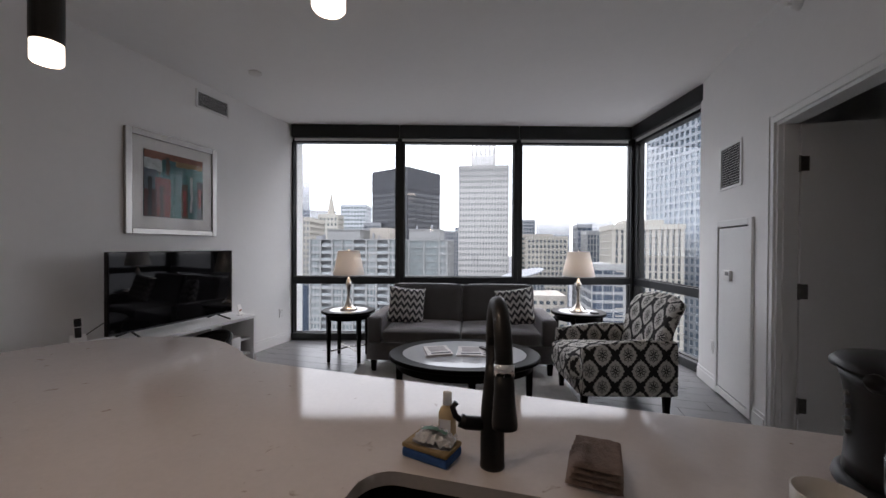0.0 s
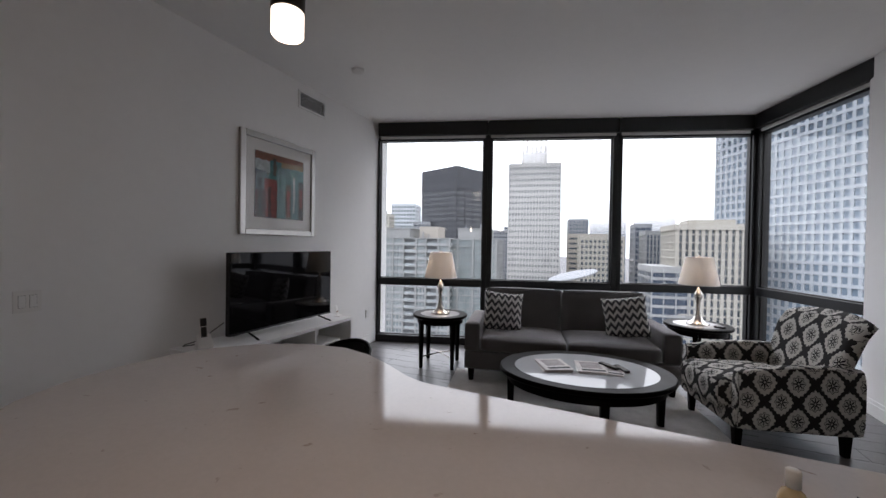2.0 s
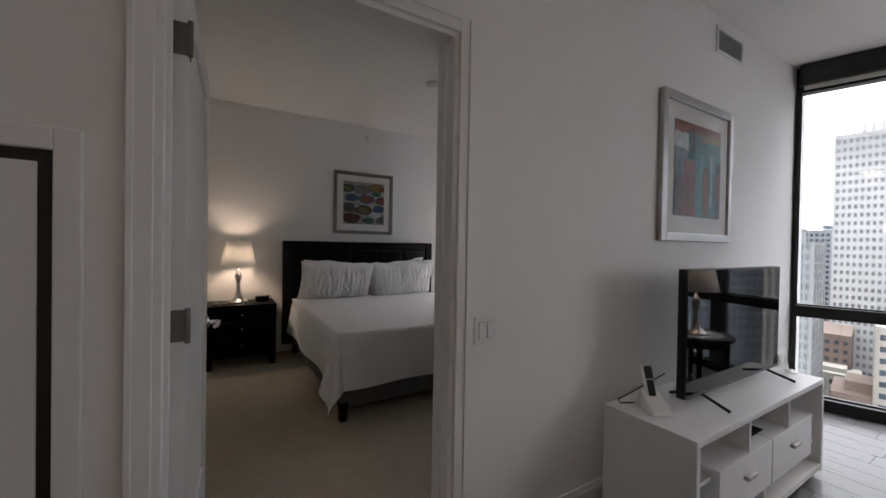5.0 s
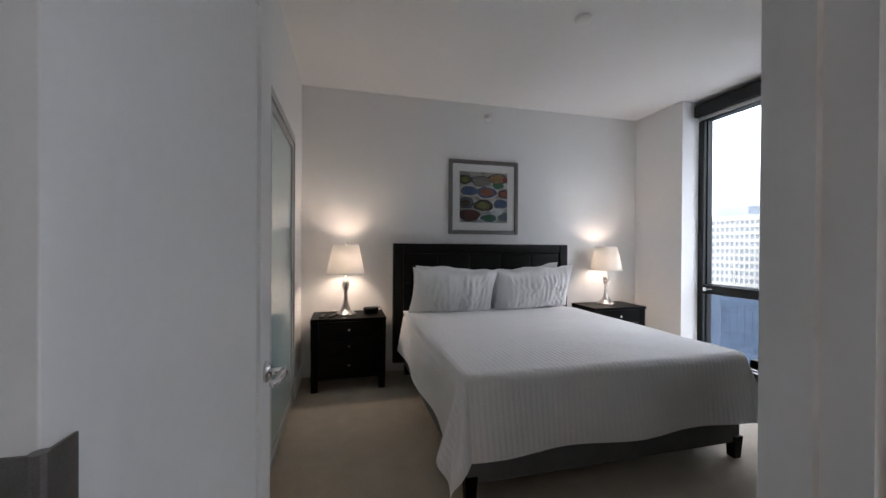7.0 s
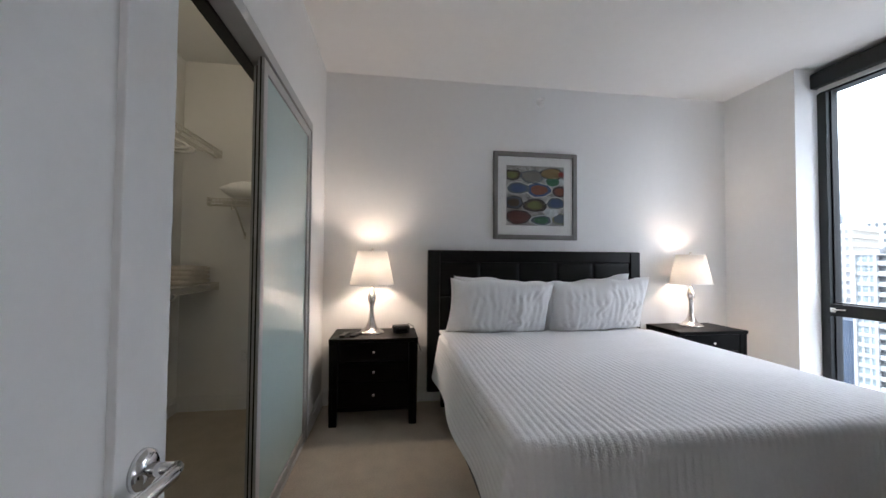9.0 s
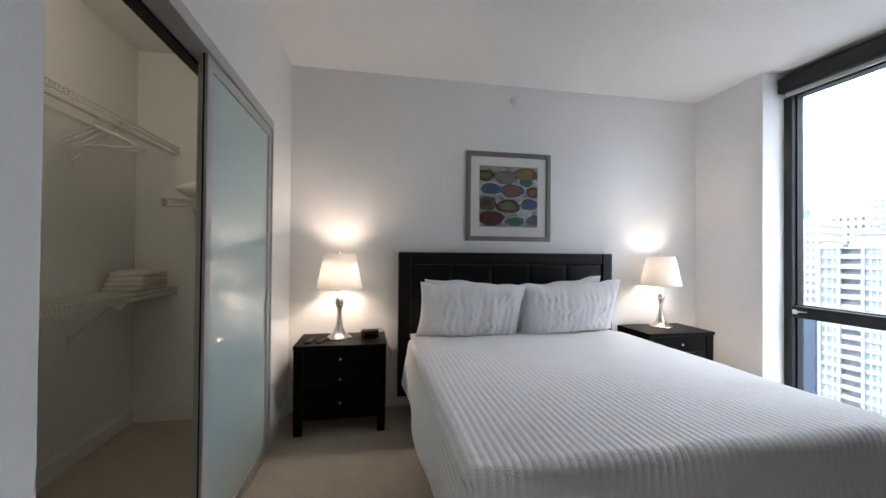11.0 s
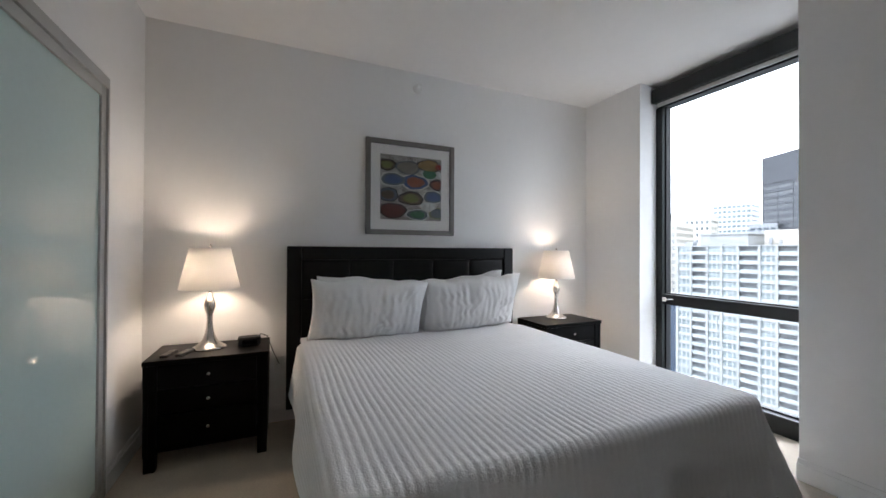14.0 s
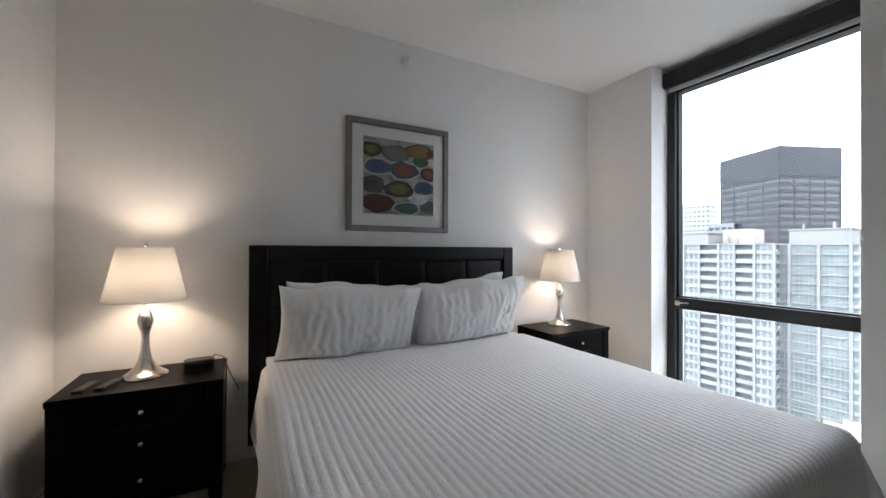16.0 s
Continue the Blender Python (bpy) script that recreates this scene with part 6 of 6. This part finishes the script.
def apartment_block(name, az, dist, w, d, top, turn, bays, label, floors=30, floor_h=3.1):
    """A white slab block: columns and floor edges proud of the glass, some bays opened into deep balconies. bays: widths as shares, 'b' balcony, 'g' glass, 'w' windows."""
    x, y = -math.sin(radians(az)) * dist, math.cos(radians(az)) * dist
    b_ = thing(name, pose(x, y, GROUND, 0, 0, turn), label, "building")
    h = top - GROUND
    low = h - floors * floor_h
    part("core", Geo().box(-w / 2 + 1.8, w / 2 - 1.8, -d / 2 + 1.8, d / 2 - 1.8, 0, h), SHADED_GLASS, b_)
    part("lower_floors", Geo().box(-w / 2, w / 2, -d / 2, d / 2, 0, low), PALE_GLASS, b_)
    slabs, columns, glass, rails, bars = Geo(), Geo(), Geo(), Geo(), Geo()
    for k in range(floors + 1):
        z = h - k * floor_h
        slabs.box(-w / 2 - 0.15, w / 2 + 0.15, -d / 2 - 0.15, d / 2 + 0.15, z - 0.42, z)
    total = sum(b for b, _ in bays)
    for face in range(2):
        length = w if face == 0 else d
        run = [(b / total * length, k) for b, k in bays] if face == 0 else [(length / 4, "b" if q in (0, 3) else "w") for q in range(4)]
        at = -length / 2

        def put(g_, a0, a1, depth0, depth1, z0, z1, face=face):
            if face == 0:
                g_.box(a0, a1, -d / 2 + depth0, -d / 2 + depth1, z0, z1)
            else:
                g_.box(w / 2 - depth1, w / 2 - depth0, a0, a1, z0, z1)
        put(columns, at - 0.2, at + 0.55, -0.45, 0.6, low, h)
        for bw, kind_ in run:
            put(columns, at + bw - 0.38, at + bw + 0.38, -0.45, 0.6, low, h)
            if kind_ != "b":
                put(glass, at + 0.3, at + bw - 0.3, 0.25, 1.6, low, h - 0.4)
                step = 1.15 if kind_ == "g" else 1.9
                for q in range(1, int(bw / step) + 1):
                    put(bars, at + q * bw / (int(bw / step) + 1) - (0.05 if kind_ == "g" else 0.22), at + q * bw / (int(bw / step) + 1) + (0.05 if kind_ == "g" else 0.22), 0.12, 0.3, low, h - 0.4)
                for k in range(floors):
                    if kind_ == "w":
                        put(bars, at + 0.3, at + bw - 0.3, 0.14, 0.3, h - (k + 1) * floor_h, h - (k + 1) * floor_h + 0.7)
                    else:
                        put(bars, at + 0.3, at + bw - 0.3, 0.16, 0.28, h - (k + 1) * floor_h + 0.95, h - (k + 1) * floor_h + 1.05)
            else:
                for k in range(floors):
                    put(rails, at + 0.4, at + bw - 0.4, -0.05, 0.02, h - (k + 1) * floor_h, h - (k + 1) * floor_h + 1.0)
            at += bw
    for nm, g_, mt in (("floor_edges", slabs, WHITE), ("columns", columns, WHITE), ("glazing", glass, PALE_GLASS), ("balcony_rails", rails, BALCONY), ("mullions", bars, MULLION)):
        if g_.f:
            tagged(part(nm, g_, mt, b_), kind="stuff")
    return b_


MULLION = facade_mat("pale_mullion", (0.27, 0.28, 0.285))
SHADED_GLASS = material("shaded_window_glass", (0.19, 0.205, 0.215), 0.3, grain=0.5, scale=0.4, spec=0.3)
BALCONY = material("balcony_glass", (0.25, 0.275, 0.285), 0.25, grain=0.25, scale=0.5)
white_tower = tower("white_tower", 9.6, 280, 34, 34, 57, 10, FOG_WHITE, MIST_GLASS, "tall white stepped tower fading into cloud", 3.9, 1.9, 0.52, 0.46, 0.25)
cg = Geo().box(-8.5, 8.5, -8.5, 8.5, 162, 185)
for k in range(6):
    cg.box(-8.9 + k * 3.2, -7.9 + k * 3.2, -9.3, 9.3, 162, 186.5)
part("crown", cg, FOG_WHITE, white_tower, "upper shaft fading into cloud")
flats = apartment_block("apartment_building", 27.5, 180, 41, 26, 4.2, 8, ((5, "w"), (5.5, "b"), (4.5, "w"), (5, "w"), (6, "b"), (4.5, "w"), (5.5, "b"), (5, "w")), "white apartment block with stacked balconies")
part("penthouse", Geo().box(-14, 1, -9, 8, 109.2, 113.2).box(-14.4, 1.4, -9.4, 8.4, 113.2, 113.6), WHITE, flats, "plain white rooftop storey")
part("plant_room", Geo().box(4, 13, -4, 8, 109.2, 114.5), BEIGE, flats, "tan rooftop plant room")
part("vents", Geo().tube([(6, -5, 109), (6, -5, 112)], 0.5, 8).tube([(-17, -6, 109), (-17, -6, 111.5)], 0.6, 8).tube([(9, -6, 109), (9, -6, 111)], 0.4, 8).box(-19, -16, -10, -8, 109.2, 110.6), GREY, flats)
wing = apartment_block("apartment_wing", 18.0, 178, 21.5, 26, 4.0, 8, ((4, "g"), (6, "g"), (6, "g"), (3, "w")), "pale glass wing of the apartment block")
part("penthouse", Geo().box(-7, 7, -9, 6, 109, 113.5).box(-7.3, 7.3, -9.3, 6.3, 113.5, 113.9), WHITE, wing, "plain white rooftop storey")
part("vents", Geo().tube([(3, -6, 113), (3, -6, 116)], 0.35, 8).tube([(-4, -6, 113), (-4, -6, 115.5)], 0.3, 8), GREY, wing)
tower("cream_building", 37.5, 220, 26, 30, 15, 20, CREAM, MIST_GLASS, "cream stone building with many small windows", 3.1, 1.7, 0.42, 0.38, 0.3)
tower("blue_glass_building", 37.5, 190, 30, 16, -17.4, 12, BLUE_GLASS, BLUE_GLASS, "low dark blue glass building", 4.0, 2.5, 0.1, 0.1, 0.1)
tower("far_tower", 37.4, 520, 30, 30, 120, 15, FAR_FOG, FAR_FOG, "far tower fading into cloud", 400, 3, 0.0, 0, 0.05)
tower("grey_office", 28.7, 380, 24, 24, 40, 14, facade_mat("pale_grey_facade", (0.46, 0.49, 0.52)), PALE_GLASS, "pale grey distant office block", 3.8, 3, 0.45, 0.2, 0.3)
sp_ = tower("stone_tower", 32.3, 300, 14, 14, 24, 14, facade_mat("old_stone", (0.38, 0.37, 0.33)), CITY_GLASS, "old stone tower with a pale spire", 4, 2.4, 0.5, 0.6, 0.3)
part("spire", Geo().lathe([(3.0, 129), (2.2, 136), (1.6, 139), (0.2, 147)], 8), CREAM, sp_)
tower("grey_slab", 25.9, 330, 14, 20, 20, 10, GREY, CITY_GLASS, "small grey tower beside the black one", 4, 3, 0.4, 0.3, 0.3)
tower("far_brick_block", 14.0, 420, 30, 30, 17, 10, GREY, CITY_GLASS, "distant grey-brown office block", 4, 3, 0.5, 0.4, 0.3)
tower("low_block", 13.6, 250, 16, 40, -34, 10, BRICK, CITY_GLASS, "red brick block far below", 3.6, 2.6, 0.55, 0.5, 0.2)
tower("white_office", 0.5, 250, 23.5, 24, 7, 6, CREAM, CITY_GLASS, "cream office with rows of small square windows", 3.3, 2.3, 0.45, 0.42, 0.35)
tower("brown_office", 2.2, 300, 26, 24, 10, 6, BEIGE, CITY_GLASS, "beige block with dark bands", 3.6, 6, 0.6, 0.2, 0.3)
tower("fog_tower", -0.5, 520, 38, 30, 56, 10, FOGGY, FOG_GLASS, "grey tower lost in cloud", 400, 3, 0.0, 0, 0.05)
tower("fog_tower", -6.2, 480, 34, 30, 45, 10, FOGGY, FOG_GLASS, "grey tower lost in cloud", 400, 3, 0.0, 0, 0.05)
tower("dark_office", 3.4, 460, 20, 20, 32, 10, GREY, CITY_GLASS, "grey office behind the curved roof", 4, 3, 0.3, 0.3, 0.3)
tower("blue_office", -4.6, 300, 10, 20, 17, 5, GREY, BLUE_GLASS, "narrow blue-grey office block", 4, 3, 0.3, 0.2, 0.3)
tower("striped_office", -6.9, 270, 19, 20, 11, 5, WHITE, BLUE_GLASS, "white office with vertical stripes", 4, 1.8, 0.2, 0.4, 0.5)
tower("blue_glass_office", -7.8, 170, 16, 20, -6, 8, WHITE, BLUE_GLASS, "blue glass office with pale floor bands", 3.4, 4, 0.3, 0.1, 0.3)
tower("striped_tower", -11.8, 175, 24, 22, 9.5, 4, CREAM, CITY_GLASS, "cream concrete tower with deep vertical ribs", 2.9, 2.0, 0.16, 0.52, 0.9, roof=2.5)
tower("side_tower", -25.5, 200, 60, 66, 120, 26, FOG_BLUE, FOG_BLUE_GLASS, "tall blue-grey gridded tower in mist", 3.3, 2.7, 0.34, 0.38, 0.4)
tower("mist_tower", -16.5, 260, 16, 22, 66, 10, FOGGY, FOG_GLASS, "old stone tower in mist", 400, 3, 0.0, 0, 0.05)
tower("low_rise", 6.5, 120, 34, 26, -50, 14, CREAM, CITY_GLASS, "cream low-rise block with a flat roof", 4, 3.6, 0.4, 0.3, 0.3, roof=3)
tower("low_rise", 20, 90, 24, 26, -62, 14, BEIGE, CITY_GLASS, "beige low-rise block with a flat roof", 4, 3.6, 0.4, 0.3, 0.3, roof=3)
tower("low_rise", -3, 150, 30, 26, -40, 8, GREY, CITY_GLASS, "grey low-rise block with a flat roof", 4, 3.6, 0.4, 0.3, 0.3, roof=3)
tower("long_office", 4.2, 190, 40, 22, -22, 10, BEIGE, CITY_GLASS, "long beige office beside the curved roof", 3.6, 3.0, 0.5, 0.4, 0.3)

# roofs and streets far below
rl = random.Random(21)
for k in range(11):
    az_, ds_ = 3.0 + 1.35 * k + rl.uniform(-0.4, 0.4), rl.choice((115, 135, 160, 190, 225))
    lowb = tower("low_rise", az_, ds_, rl.uniform(12, 20), rl.uniform(12, 22), rl.uniform(-78, -58) + ds_ * 0.08, rl.uniform(6, 16), rl.choice((CREAM, BEIGE, BRICK, WHITE)), CITY_GLASS, "low-rise block with a pale flat roof", 3.8, 2.8, 0.45, 0.4, 0.3, roof=rl.uniform(2, 4))
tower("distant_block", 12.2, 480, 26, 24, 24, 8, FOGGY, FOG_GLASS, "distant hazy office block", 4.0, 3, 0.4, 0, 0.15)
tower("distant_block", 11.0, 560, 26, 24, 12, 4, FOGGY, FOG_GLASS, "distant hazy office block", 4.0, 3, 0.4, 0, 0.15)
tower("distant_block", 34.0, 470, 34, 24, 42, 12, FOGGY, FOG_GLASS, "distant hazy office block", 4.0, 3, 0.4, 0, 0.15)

dish = thing("curved_roof", pose(-math.sin(radians(4.0)) * 205, math.cos(radians(4.0)) * 205, -14, 0, 0, 4), "low glass hall under a pale tilted oval roof", "building")
part("roof", Geo().lathe([(0.985, 0.0), (1.0, 0.3), (0.985, 0.7), (0.9, 1.0), (0.001, 1.3)], 64, sx=12.5, sy=7), GREY, dish, m=pose(0, 0, 0, 12, -14, 0))
part("hall", Geo().box(-9, 12, -4, 7, -90, -3), CITY_GLASS, dish)
hb = Geo()
for k in range(12):
    hb.box(-9 + k * 1.9, -8.7 + k * 1.9, -4.2, -4, -60, -3)
tagged(part("hall_mullions", hb, MULLION, dish), kind="stuff")
